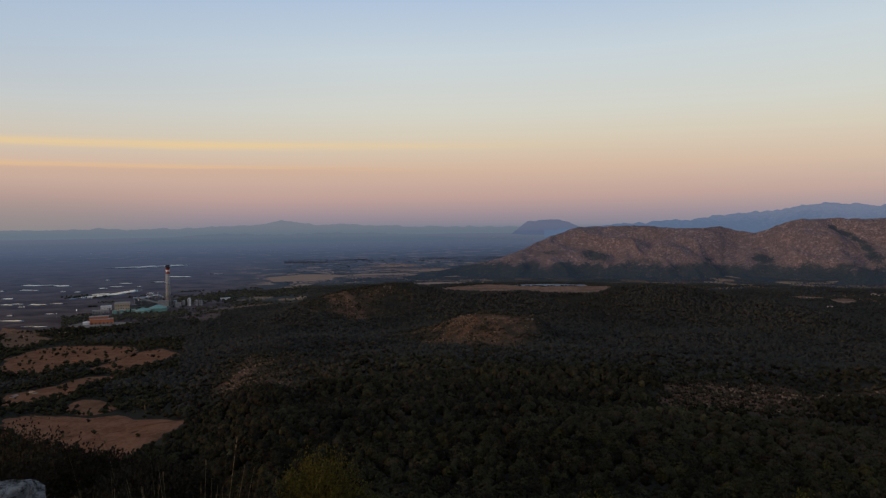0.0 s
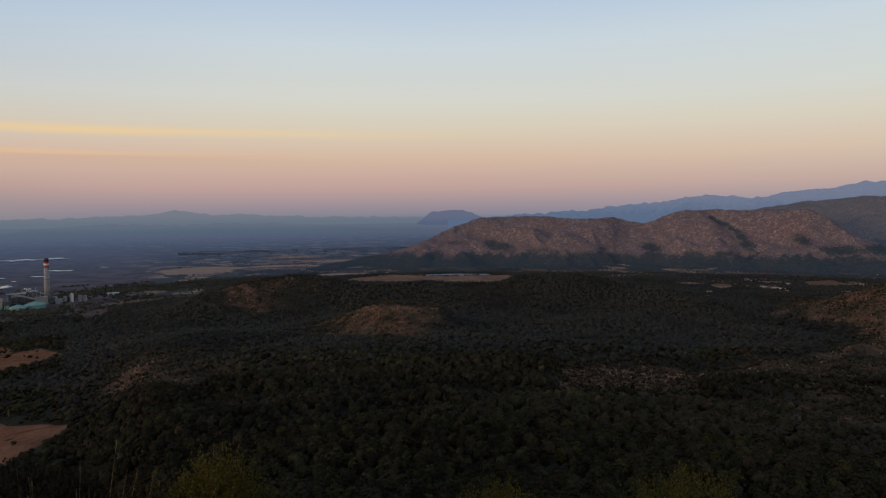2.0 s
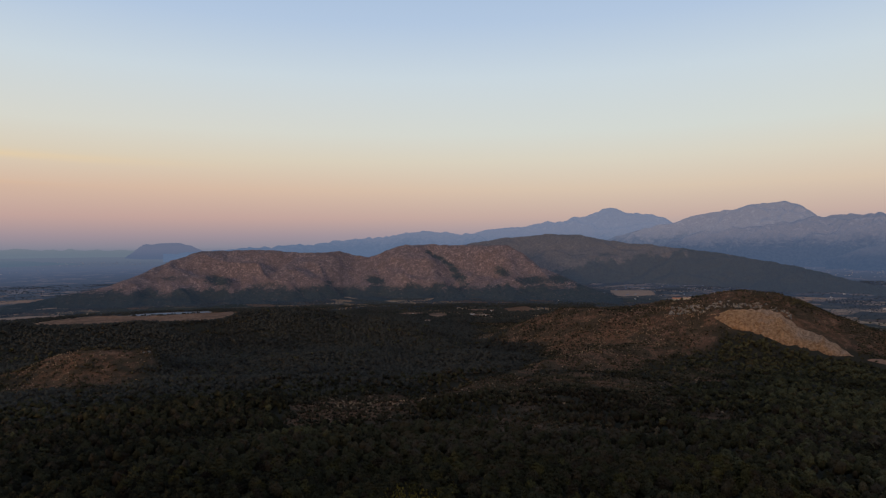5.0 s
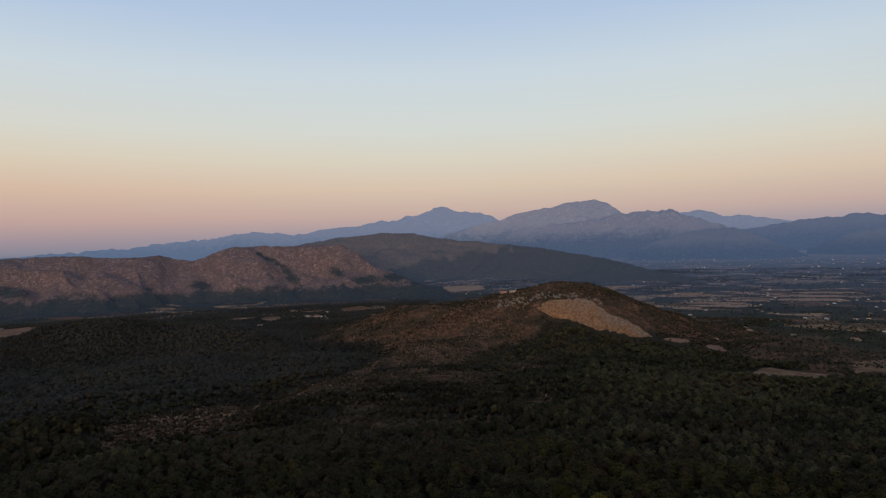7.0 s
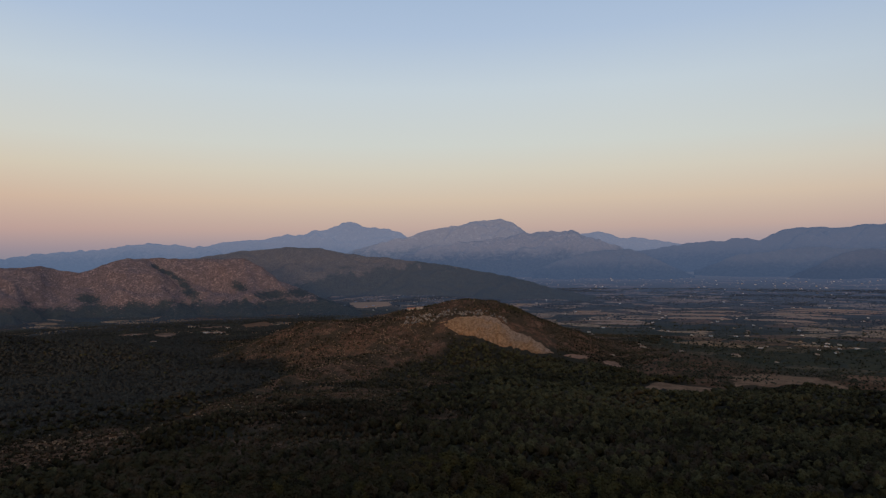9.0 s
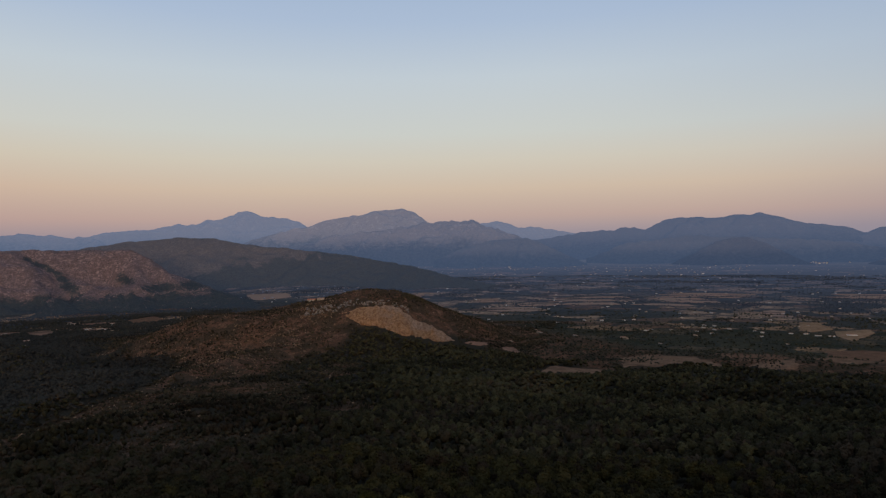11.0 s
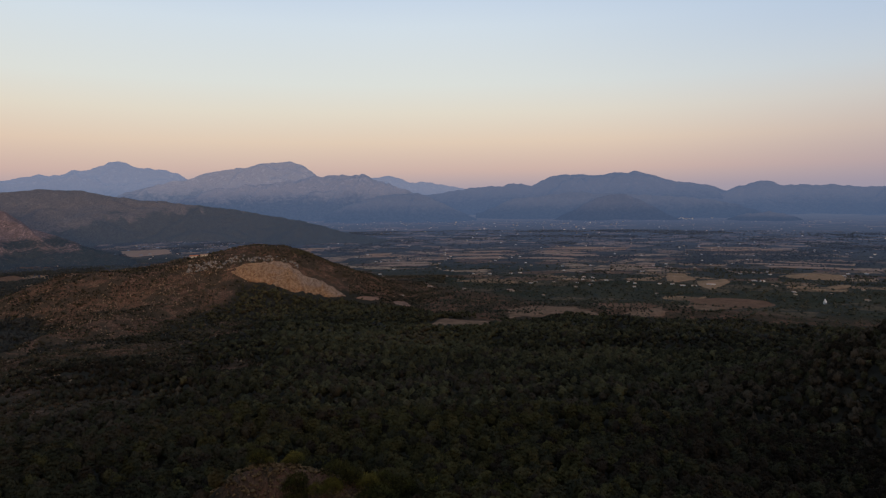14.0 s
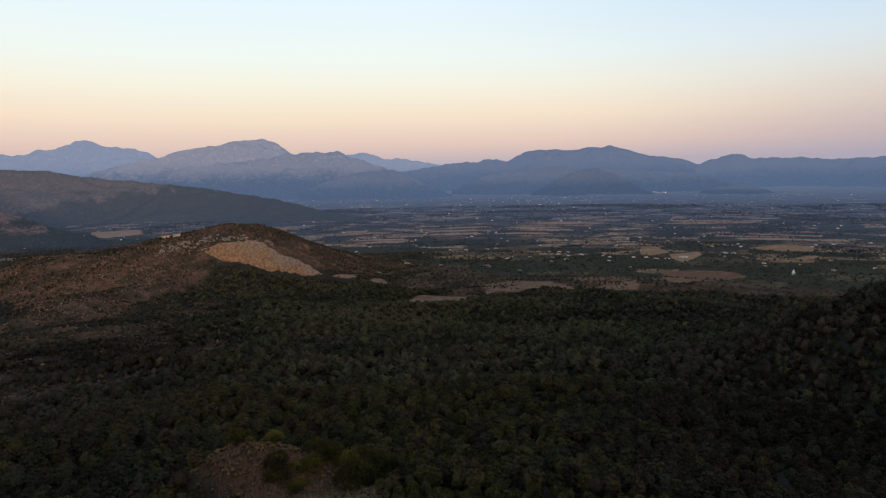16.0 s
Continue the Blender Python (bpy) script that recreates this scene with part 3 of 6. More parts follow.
def dry_cover(az, r):
    """Share of brown, half-dry growth in the woods, 0 to 1."""
    x, y = r * np.sin(np.radians(az)), r * np.cos(np.radians(az))
    d = np.maximum(0.75 * hump(az, 43, 10) * hump(r, 640, 300), 0.6 * hump(az, 106, 11) * hump(r, 330, 190))
    d = np.maximum(d, 0.5 * hump(az, -14, 7) * hump(r, 760, 280))
    return np.clip(d + (0.28 * fbm(x / 120, y / 120, 4, 46) + 0.05) * (1 - 0.6 * step(r, 600, 900)), 0, 0.85)


def wood_cover(az, r):
    """Density of the pine forest, 0 to 1."""
    az, r = np.broadcast_arrays(np.asarray(az, float), np.asarray(r, float))
    x, y = r * np.sin(np.radians(az)), r * np.cos(np.radians(az))
    n = fbm(x / 110, y / 110, 3, 41)
    edge = np.interp(az, [-60, -36, -30, -25, -23.3, -21.8, -17, -12, 0, 30, 38, 55, 62, 68, 71, 75, 80, 110, 118],
                     [500, 500, 520, 590, 690, 1600, 2000, 2050, 2000, 1950, 1900, 1900, 1900, 1330, 1150, 1120, 1130, 1180, 1250])
    edge = edge + step(az, 62, 70) * (60 * fbm(x / 100, y / 100, 3, 44) + 25 * fbm(x / 30, y / 30, 2, 45))
    w = 1 - step(r, edge - 20, edge + 25)
    near = np.interp(az, [-60, -20, -10, 10, 40, 60, 118], [90, 90, 110, 100, 95, 95, 100])
    w = w * step(r, near - 15, near + 15)
    strip = hump(r, 1600, 190) * step(az, -31, -27)
    strip = np.maximum(strip, hump(r, np.interp(az, [-36, -31, -27, -22], [905, 895, 960, 1000]), 32))
    strip = np.maximum(strip, 0.9 * hump(r, np.interp(az, [-36, -30, -27, -22], [1080, 1120, 1180, 1160]), 22))
    strip = np.maximum(strip, 1.1 * step(az, -27.2, -25.5) * hump(r, 1000, 130))
    w = np.maximum(w, strip * step(-az, 19, 22) * (0.75 + 0.8 * n))
    return np.clip((w - 0.97 * bare_cover(az, r)) * (0.9 + 0.25 * n), 0, 1)


# ---- building helpers ----


def fast_mesh(name, verts, faces, mat=None, smooth=False):
    """A mesh from arrays of vertices and of triangles or quads."""
    verts, faces = np.asarray(verts, np.float32), np.asarray(faces, np.int32)
    me = bpy.data.meshes.new(name)
    n, k = faces.shape
    me.vertices.add(len(verts))
    me.vertices.foreach_set("co", verts.ravel())
    me.loops.add(n * k)
    me.loops.foreach_set("vertex_index", faces.ravel())
    me.polygons.add(n)
    me.polygons.foreach_set("loop_start", np.arange(0, n * k, k, dtype=np.int32))
    me.polygons.foreach_set("use_smooth", np.full(n, smooth))
    me.update(calc_edges=True)
    if mat:
        me.materials.append(MAT[mat])
    return me


def layer(me, name, values, kind="FLOAT"):
    a = me.attributes.new(name, kind, "POINT")
    a.data.foreach_set("vector" if kind == "FLOAT_VECTOR" else "value", np.asarray(values, np.float32).ravel())


def grid_faces(rows, cols, closed=False):
    i = np.arange(rows - 1)[:, None] * cols
    j = np.arange(cols if closed else cols - 1)[None, :]
    k = (j + 1) % cols
    return np.stack([i + j, i + k, i + cols + k, i + cols + j], -1).reshape(-1, 4)


def plan_of(az, r):
    a = np.radians(az)
    return np.stack([r * np.sin(a), r * np.cos(a), 0 * r], -1)


# ---- the ground: one sheet from the lookout to the horizon ----
BEARINGS = np.concatenate([np.arange(-42, 118, 0.35), np.arange(118, 318, 2.5)])
RANGES = np.concatenate([np.array([0.002]), np.geomspace(0.4, 60, 46)[:-1], np.geomspace(60, 2150, 206)])
FAR_RANGES = np.concatenate([np.geomspace(2150, 12000, 76)[:-1], np.geomspace(12000, 60000, 24)])


def marsh_cover(az, r):
    return step(-az, 14, 20) * step(r, 1700, 1850) * (1 - step(r, 5200, 6500))


def ground_sheet(name, ranges, mat):
    az, r = np.meshgrid(BEARINGS, ranges)
    z = ground_height(az, r)
    me = fast_mesh(name, world_of(az, r, z).reshape(-1, 3), grid_faces(*az.shape, closed=True)[:, ::-1], mat, smooth=True)
    layer(me, "plan", plan_of(az, r), "FLOAT_VECTOR")
    wood = wood_cover(az, r)
    farms = step(-az, 20, 22) * step(r, 480, 560) * (1 - step(r, 1740, 1800))
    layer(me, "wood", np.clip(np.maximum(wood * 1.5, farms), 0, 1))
    edge = np.interp(az, [-60, -26, -20, -15, 30, 36, 66, 74, 84], [1720, 1720, 1720, 2050, 1950, 2000, 2000, 1650, 1260])
    plain = step(r, edge - 60, edge + 160)
    layer(me, "plain", plain)
    layer(me, "marsh", marsh_cover(az, r))
    # share of haze glow on the plain: grows with range, tuned by bearing
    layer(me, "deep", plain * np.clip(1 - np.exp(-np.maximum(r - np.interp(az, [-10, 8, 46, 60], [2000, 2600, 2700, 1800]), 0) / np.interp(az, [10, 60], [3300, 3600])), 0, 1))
    return new(name, me)


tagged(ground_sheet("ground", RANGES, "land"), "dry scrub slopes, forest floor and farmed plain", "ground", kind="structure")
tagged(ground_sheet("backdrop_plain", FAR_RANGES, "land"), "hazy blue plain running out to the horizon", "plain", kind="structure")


# ---- hills and ranges beyond the near slopes ----


def mountain(name, label, crest, r0, front, back, mat, rough, ridge=1.0, foot=0.0, steps=42, fine=0.14, seed=1, gullies=(), thickets=(), wood_line=-90.0, crag=0.075):
    """A range whose crest runs through the given bearings and angles at about the range r0."""
    b, e = np.array(crest, float).T
    az = np.arange(b[0], b[-1] + fine, fine)
    el = np.interp(az, b, e)
    el = el + crag * fbm(az * 1.7, az * 0 + seed, 5, seed + 30)
    mid = (np.interp(az, *np.array(r0, float).T) if isinstance(r0, list) else az * 0 + r0) * (1 + 0.03 * fbm(az / 5, az * 0 + seed, 3, seed))
    r0 = mid.mean()
    v = np.concatenate([np.linspace(-1, 0, steps), np.linspace(0, 1, 14)[1:]])
    A, V = np.meshgrid(az, v)
    zc = np.maximum(EYE_Z + mid * np.tan(np.radians(el)), foot + 2)[None, :]
    narrow = np.clip((zc - foot) / (zc.max() - foot), 0.12, 1) ** 0.6
    R = mid[None, :] + np.where(V < 0, front, back) * V * narrow
    x, y = R * np.sin(np.radians(A)), R * np.cos(np.radians(A))
    s = front / 3.0
    # spurs run down from the crest towards the plain
    spur = 1.1 - 2.4 * np.abs(fbm(A * np.radians(1) * r0 / (1.6 * s) + 0.35 * fbm(x / s, y / s, 2, seed + 5), R / (s * 3.2), 4, seed + 2))
    bend = np.abs(V) ** (1.15 + 0.25 * spur * ridge)
    fall = 1 - bend * (1.0 + 0.32 * np.sin(np.pi * np.clip(np.abs(V), 0, 1)))
    fall = np.where(V < 0, np.maximum(fall, -0.2), 1 - np.abs(V) ** 1.2)
    Z = foot + (zc - foot) * fall
    mask = np.sin(np.pi * np.clip(np.abs(V), 0, 1)) ** 0.7
    Z = Z + mask * (zc - foot) * rough * (spur * 0.55 + 0.25 * fbm(x / s * 3, y / s * 3, 4, seed + 8))
    Z = Z + np.clip(1 - np.abs(V) * 9, 0, 1) * (zc - foot) * rough * 0.06 * fbm(A * 2.2, A * 0, 4, seed + 3)
    for a0, a1, depth, wide in gullies:        # from the crest's bearing to the foot's
        Z = Z - depth * hump(A, a0 + (a1 - a0) * np.abs(V), wide) * np.sin(np.pi * np.clip(np.abs(V), 0, 1)) ** 0.8 * (V < 0)
    Z = np.minimum(Z, EYE_Z + R * np.tan(np.radians(el[None] - 0.5 * np.clip(-V, 0, 1))))     # nothing before the crest stands over it
    sight = np.degrees(np.arctan2(Z - EYE_Z, R))
    line = np.interp(A, *np.array(wood_line, float).T) if isinstance(wood_line, list) else wood_line
    bush = 1 - step(sight + (0.8 if isinstance(wood_line, list) else 0.35) * fbm(A / 0.8, V * 5, 5, seed + 6), line - 0.55, line + 0.55)
    for a, e, wa, we, lean in thickets:
        bush = np.maximum(bush, (1.05 if lean else 0.62) * hump(A - (sight - e) * lean, a, wa) * hump(sight, e, we))
    me = fast_mesh(name, world_of(A, R, Z).reshape(-1, 3), grid_faces(*A.shape)[:, ::-1], mat, smooth=True)
    layer(me, "plan", np.stack([x, y, Z * 1.5], -1), "FLOAT_VECTOR")
    layer(me, "bush", bush)
    layer(me, "rise", np.clip((Z - foot) / np.maximum(zc.max() - foot, 1), 0, 1))
    return tagged(new(name, me), label, "mountain", kind="structure")


mountain("red_hill", "bare reddish limestone hill with dark gullies and a wooded foot",
         [(-3.6, -4.3), (0.5, -3.68), (4.9, -2.84), (7.3, -1.91), (9.6, -0.81), (12, -0.13), (14.5, -0.04), (17, 0.01), (20.5, -0.25), (23.5, -0.21), (26, -0.77), (27.6, -0.17),
          (29.3, 0.38), (32.1, 0.37), (34.5, 0.27), (38.4, 0.3), (39.8, -0.53), (41.2, -1.64), (43, -2.44), (45.7, -3.58), (48.3, -4.5)],
         [(-3.6, 3100), (5, 3500), (12, 3650), (38, 3650), (43, 3400), (48.3, 3050)], 800, 700, "red_hill", 0.24, steps=80, seed=11, wood_line=-3.25,
         gullies=[(25.6, 21.5, 55, 2.2), (31.3, 35.2, 50, 0.8), (20.5, 20.5, 25, 1.0), (39.5, 40.5, 22, 1.0), (14.5, 12.5, 28, 1.2), (28, 26.2, 20, 0.9), (9, 7.5, 15, 0.8)],
         thickets=[(31.4, -0.35, 0.35, 0.3, -1.0), (32.2, -0.8, 0.5, 0.4, -1.5), (33.0, -1.3, 0.45, 0.4, -1.5), (33.6, -1.9, 0.5, 0.5, -1.0), (34.1, -2.6, 0.7, 0.6, -0.6), (26.6, -2.8, 1.0, 0.5, -0.6), (37.9, -2.1, 0.7, 0.5, -0.8), (40.5, -2.9, 1.8, 0.5, 0.01), (43, -2.8, 1.6, 0.5, 0.01), (9.6, -2.3, 1.6, 0.3, 0),
                   (13.2, -2.6, 1.2, 0.55, -1.0), (17.5, -3.0, 1.0, 0.35, 0), (44.5, -3.2, 2.5, 0.6, 0), (22.5, -2.9, 0.7, 0.3, 0)])
mountain("green_hill", "long grey-green scrub hill with a wooded shoulder",
         [(30, -0.6), (33, 0.1), (36.2, 0.62), (38.2, 0.92), (40.6, 1.1), (42.8, 1.24), (44.7, 1.09), (46.8, 0.68), (48.9, 0.35), (51, 0.19), (53.3, -0.11), (55.6, -0.43),
          (57.9, -0.89), (60.3, -1.32), (62.8, -1.9), (65.2, -2.63), (67.8, -3.15), (69, -3.3)],
         [(30, 6000), (50, 5400), (60, 4700), (67.8, 4150)], 1400, 1200, "green_hill", 0.18, steps=60, seed=23, wood_line=[(30, -2.2), (40, -1.9), (47, -1.4), (50, -0.7), (54, -0.1), (58, -0.2), (70, 0.0)], thickets=[(43.5, 1.1, 1.5, 0.12, 0), (47, -0.6, 1.2, 0.25, 0), (40, -0.9, 1.5, 0.2, 0)])
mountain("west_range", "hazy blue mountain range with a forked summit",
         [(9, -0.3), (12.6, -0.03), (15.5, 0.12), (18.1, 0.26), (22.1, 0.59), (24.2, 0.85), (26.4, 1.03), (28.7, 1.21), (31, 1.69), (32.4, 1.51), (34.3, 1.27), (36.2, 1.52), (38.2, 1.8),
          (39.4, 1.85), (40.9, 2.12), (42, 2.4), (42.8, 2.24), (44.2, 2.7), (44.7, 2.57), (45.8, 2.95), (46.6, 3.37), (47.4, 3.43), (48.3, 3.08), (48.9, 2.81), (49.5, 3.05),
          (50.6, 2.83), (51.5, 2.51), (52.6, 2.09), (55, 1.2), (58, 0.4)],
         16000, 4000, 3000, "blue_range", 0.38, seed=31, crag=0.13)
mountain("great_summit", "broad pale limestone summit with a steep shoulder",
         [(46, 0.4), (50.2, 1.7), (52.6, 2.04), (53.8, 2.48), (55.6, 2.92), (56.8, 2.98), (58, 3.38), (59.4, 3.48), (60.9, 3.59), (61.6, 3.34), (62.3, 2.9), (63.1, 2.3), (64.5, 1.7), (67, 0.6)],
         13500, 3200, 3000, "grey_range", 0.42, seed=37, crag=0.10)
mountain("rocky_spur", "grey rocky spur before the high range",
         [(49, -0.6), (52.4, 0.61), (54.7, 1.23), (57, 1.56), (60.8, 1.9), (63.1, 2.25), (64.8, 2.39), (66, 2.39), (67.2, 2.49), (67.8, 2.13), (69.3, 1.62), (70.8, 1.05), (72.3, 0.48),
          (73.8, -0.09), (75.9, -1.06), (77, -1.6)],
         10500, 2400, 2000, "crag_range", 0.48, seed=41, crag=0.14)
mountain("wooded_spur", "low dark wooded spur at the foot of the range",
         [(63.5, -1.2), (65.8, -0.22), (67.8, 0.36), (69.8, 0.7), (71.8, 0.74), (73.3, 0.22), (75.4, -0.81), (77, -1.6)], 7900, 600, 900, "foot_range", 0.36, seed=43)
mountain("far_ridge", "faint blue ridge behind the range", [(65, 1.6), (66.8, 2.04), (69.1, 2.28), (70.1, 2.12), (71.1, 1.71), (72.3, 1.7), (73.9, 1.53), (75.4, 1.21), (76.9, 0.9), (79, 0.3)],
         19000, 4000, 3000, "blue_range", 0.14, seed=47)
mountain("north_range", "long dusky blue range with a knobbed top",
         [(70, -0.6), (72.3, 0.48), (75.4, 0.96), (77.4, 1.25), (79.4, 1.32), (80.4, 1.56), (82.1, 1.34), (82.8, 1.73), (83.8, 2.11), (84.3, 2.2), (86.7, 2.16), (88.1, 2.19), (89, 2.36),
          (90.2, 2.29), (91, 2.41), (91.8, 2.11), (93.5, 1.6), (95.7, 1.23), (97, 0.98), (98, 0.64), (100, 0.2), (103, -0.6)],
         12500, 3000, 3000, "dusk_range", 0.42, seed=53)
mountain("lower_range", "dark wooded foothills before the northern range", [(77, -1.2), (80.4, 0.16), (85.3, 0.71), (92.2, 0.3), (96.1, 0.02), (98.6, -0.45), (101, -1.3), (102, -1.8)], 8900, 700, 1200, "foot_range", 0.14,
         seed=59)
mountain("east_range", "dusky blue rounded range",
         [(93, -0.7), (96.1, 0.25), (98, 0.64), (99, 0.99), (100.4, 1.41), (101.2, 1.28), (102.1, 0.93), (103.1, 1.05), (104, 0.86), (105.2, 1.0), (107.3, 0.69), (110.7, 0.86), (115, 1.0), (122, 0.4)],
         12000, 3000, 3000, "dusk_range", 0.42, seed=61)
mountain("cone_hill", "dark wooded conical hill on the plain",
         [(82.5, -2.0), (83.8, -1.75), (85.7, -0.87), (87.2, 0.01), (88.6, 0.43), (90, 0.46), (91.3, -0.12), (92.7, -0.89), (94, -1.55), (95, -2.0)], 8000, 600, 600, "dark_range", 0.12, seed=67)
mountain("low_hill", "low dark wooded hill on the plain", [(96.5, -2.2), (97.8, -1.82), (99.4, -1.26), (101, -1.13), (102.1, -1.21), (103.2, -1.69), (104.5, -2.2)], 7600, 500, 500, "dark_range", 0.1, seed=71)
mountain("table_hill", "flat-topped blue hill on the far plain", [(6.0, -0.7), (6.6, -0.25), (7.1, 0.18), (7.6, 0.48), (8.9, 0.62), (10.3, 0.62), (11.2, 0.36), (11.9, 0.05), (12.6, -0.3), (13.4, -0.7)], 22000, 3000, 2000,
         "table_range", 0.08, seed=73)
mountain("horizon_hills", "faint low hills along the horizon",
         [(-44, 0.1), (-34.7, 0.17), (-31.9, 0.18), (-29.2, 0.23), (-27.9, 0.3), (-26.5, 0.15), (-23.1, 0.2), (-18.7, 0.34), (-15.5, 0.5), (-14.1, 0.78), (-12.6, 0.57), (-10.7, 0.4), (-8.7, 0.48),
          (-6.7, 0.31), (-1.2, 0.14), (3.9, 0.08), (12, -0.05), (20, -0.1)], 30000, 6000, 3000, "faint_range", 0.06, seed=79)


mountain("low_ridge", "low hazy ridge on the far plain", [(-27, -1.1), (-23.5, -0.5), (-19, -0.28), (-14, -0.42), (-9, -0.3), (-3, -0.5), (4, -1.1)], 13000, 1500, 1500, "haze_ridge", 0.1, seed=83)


# ---- fields, ponds and bare ground, laid on the plain ----
FIELD_WORDS = {"pink_field": ("stubble_field", "broad pinkish tan field before the bare hill"), "tan_field": ("stubble_field", "tan stubble field among dark groves"), "stubble": ("stubble_field", "tan stubble field between dark hedges"), "dry_field": ("stubble_field", "dry tan field at the forest's edge"), "red_soil": ("ploughed_field", "red-brown ploughed field on the plain"),
               "pale_soil": ("bare_ground", "pale stony bare ground"), "grey_ground": ("wet_flat", "grey-blue flats beside the fields"), "water": ("marsh_pond", "still shallow pond mirroring the sky")}


FIELD_EDGES = []


def field(mat, *corners):
    """A patch with a rounded, uneven outline that follows the ground."""
    pts = np.array(corners, float)
    pts = np.stack([np.sin(np.radians(pts[:, 0])) * pts[:, 1], np.cos(np.radians(pts[:, 0])) * pts[:, 1]], -1)
    n = len(pts)
    loop = []
    for i in range(n):
        a, b, c, d = (pts[(i + k) % n] for k in (-1, 0, 1, 2))
        for t in np.arange(8) / 8:
            curve = 0.5 * (2 * b + (c - a) * t + (2 * a - 5 * b + 4 * c - d) * t**2 + (3 * b - a - 3 * c + d) * t**3)
            loop.append(0.12 * curve + 0.88 * (b + (c - b) * t))
    loop = np.array(loop)
    mid = loop.mean(0)
    size = np.ptp(loop, axis=0).min()
    ragged = (0.12 if mat == "water" else 0.035) * min(size, 400)
    loop = loop + ragged * np.stack([fbm(loop[:, 0] / 18, loop[:, 1] / 18, 3, 91), fbm(loop[:, 0] / 18, loop[:, 1] / 18, 3, 92)], -1)
    rings = [mid + (loop - mid) * s for s in (1, 0.93, 0.8, 0.6, 0.4, 0.2, 0.02)]
    p = np.concatenate(rings)
    az, r = np.degrees(np.arctan2(p[:, 0], p[:, 1])), np.hypot(p[:, 0], p[:, 1])
    lift = np.interp(r, [500, 1500, 2500, 5000], [0.5, 0.8, 1.6, 2.5])
    z = ground_height(az, r) + lift
    if mat == "water":
        z = z * 0 + z.max() + 0.5
    z[: len(loop)] -= 2.5 * lift[: len(loop)]
    FIELD_EDGES.append(loop)
    name, label = FIELD_WORDS[mat]
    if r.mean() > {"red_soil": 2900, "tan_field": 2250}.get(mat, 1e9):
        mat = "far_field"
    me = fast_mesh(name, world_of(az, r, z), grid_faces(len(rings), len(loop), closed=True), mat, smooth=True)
    return tagged(new(name, me), label, "pond" if mat == "water" else "field", kind="structure")


def far_strips(mat, *corners):
    """A far field parted by hedges into strips that run across the view."""
    az, r = np.array(corners, float).T
    a0, r0, deep = az.mean(), r.mean(), np.ptp(r)
    rng = np.random.default_rng(int(a0 * 10 + r0))
    for k in (-0.36, 0.0, 0.36):
        wide, shift, thin = rng.uniform(0.6, 1.05), rng.uniform(-0.25, 0.25) * np.ptp(az), rng.uniform(0.16, 0.3)
        field(mat, *zip(a0 + shift + (az - a0) * wide, r0 + deep * k + (r - r0) * thin))


field("stubble", (-35.1, 840), (-33.0, 830), (-29.6, 780), (-25.2, 740), (-21.3, 680), (-22.7, 670), (-24.0, 640), (-25.7, 610), (-27.1, 590), (-29.7, 630), (-33.1, 710), (-35.2, 750))
field("stubble", (-31.1, 830), (-30.6, 870), (-29.6, 900), (-28.6, 890), (-27.2, 840), (-27.7, 790), (-29.2, 790))
field("stubble", (-35.0, 1020), (-32.9, 1030), (-31.1, 1060), (-29.5, 1090), (-27.6, 1070), (-27.0, 1060), (-28.8, 1030), (-30.3, 970), (-33.0, 920), (-35.1, 900))
field("stubble", (-35.0, 1360), (-33.2, 1460), (-31.4, 1500), (-28.3, 1450), (-25.5, 1380), (-26.1, 1280), (-27.5, 1220), (-29.5, 1220), (-31.4, 1190), (-32.9, 1150), (-35.0, 1230))
field("stubble", (-29.5, 1160), (-27.5, 1220), (-25.5, 1310), (-23.8, 1330), (-22.3, 1220), (-23.4, 1180), (-25.1, 1130), (-27.6, 1090))
field("red_soil", (-34.9, 1940), (-33.2, 1830), (-31.4, 1620), (-32.8, 1560), (-34.9, 1520))
field("dry_field", (72.8, 960), (74.6, 1080), (79.2, 1090), (79.5, 1010), (77.2, 950), (73.6, 940))
field("dry_field", (79.7, 1250), (82.3, 1290), (85.8, 1290), (88.2, 1160), (85.8, 1160), (79.7, 1100))
field("red_soil", (87.1, 1340), (88.7, 1400), (91.1, 1380), (92.7, 1320), (90.2, 1210))
field("dry_field", (88.7, 1150), (93.0, 1320), (93.4, 1200), (89.7, 1100))
field("red_soil", (95.0, 1530), (97.9, 1580), (100.9, 1560), (101.9, 1500), (100.5, 1400), (95.3, 1410))
field("dry_field", (94.1, 1320), (95.7, 1390), (99.6, 1380), (97.1, 1270))
field("tan_field", (95.8, 1920), (98.1, 2020), (98.4, 1920), (97.0, 1720), (95.9, 1810))
field("tan_field", (93.4, 2120), (94.8, 2120), (95.8, 1970), (94.3, 1880), (93.4, 1900))
field("tan_field", (101.8, 2160), (103.6, 2300), (106.3, 2290), (106.5, 2110), (103.6, 2080))
far_strips("tan_field", (99.2, 2650), (101.6, 2700), (107.0, 2640), (107.3, 2480), (103.6, 2490), (99.5, 2500))
far_strips("tan_field", (95.8, 3280), (99.5, 3420), (103.2, 3350), (100.7, 3180), (96.5, 3140))
far_strips("tan_field", (81.5, 2790), (83.8, 3030), (86.7, 2950), (87.5, 2670), (84.8, 2620))
far_strips("tan_field", (73.7, 2660), (77.3, 3010), (80.3, 3120), (81.0, 2790), (78.3, 2700), (75.2, 2730))
far_strips("tan_field", (81.8, 3260), (84.8, 3320), (89.1, 3150), (88.2, 3050), (83.8, 3100))
far_strips("tan_field", (90.3, 2380), (91.3, 2530), (92.7, 2450), (92.5, 2330), (90.8, 2320))
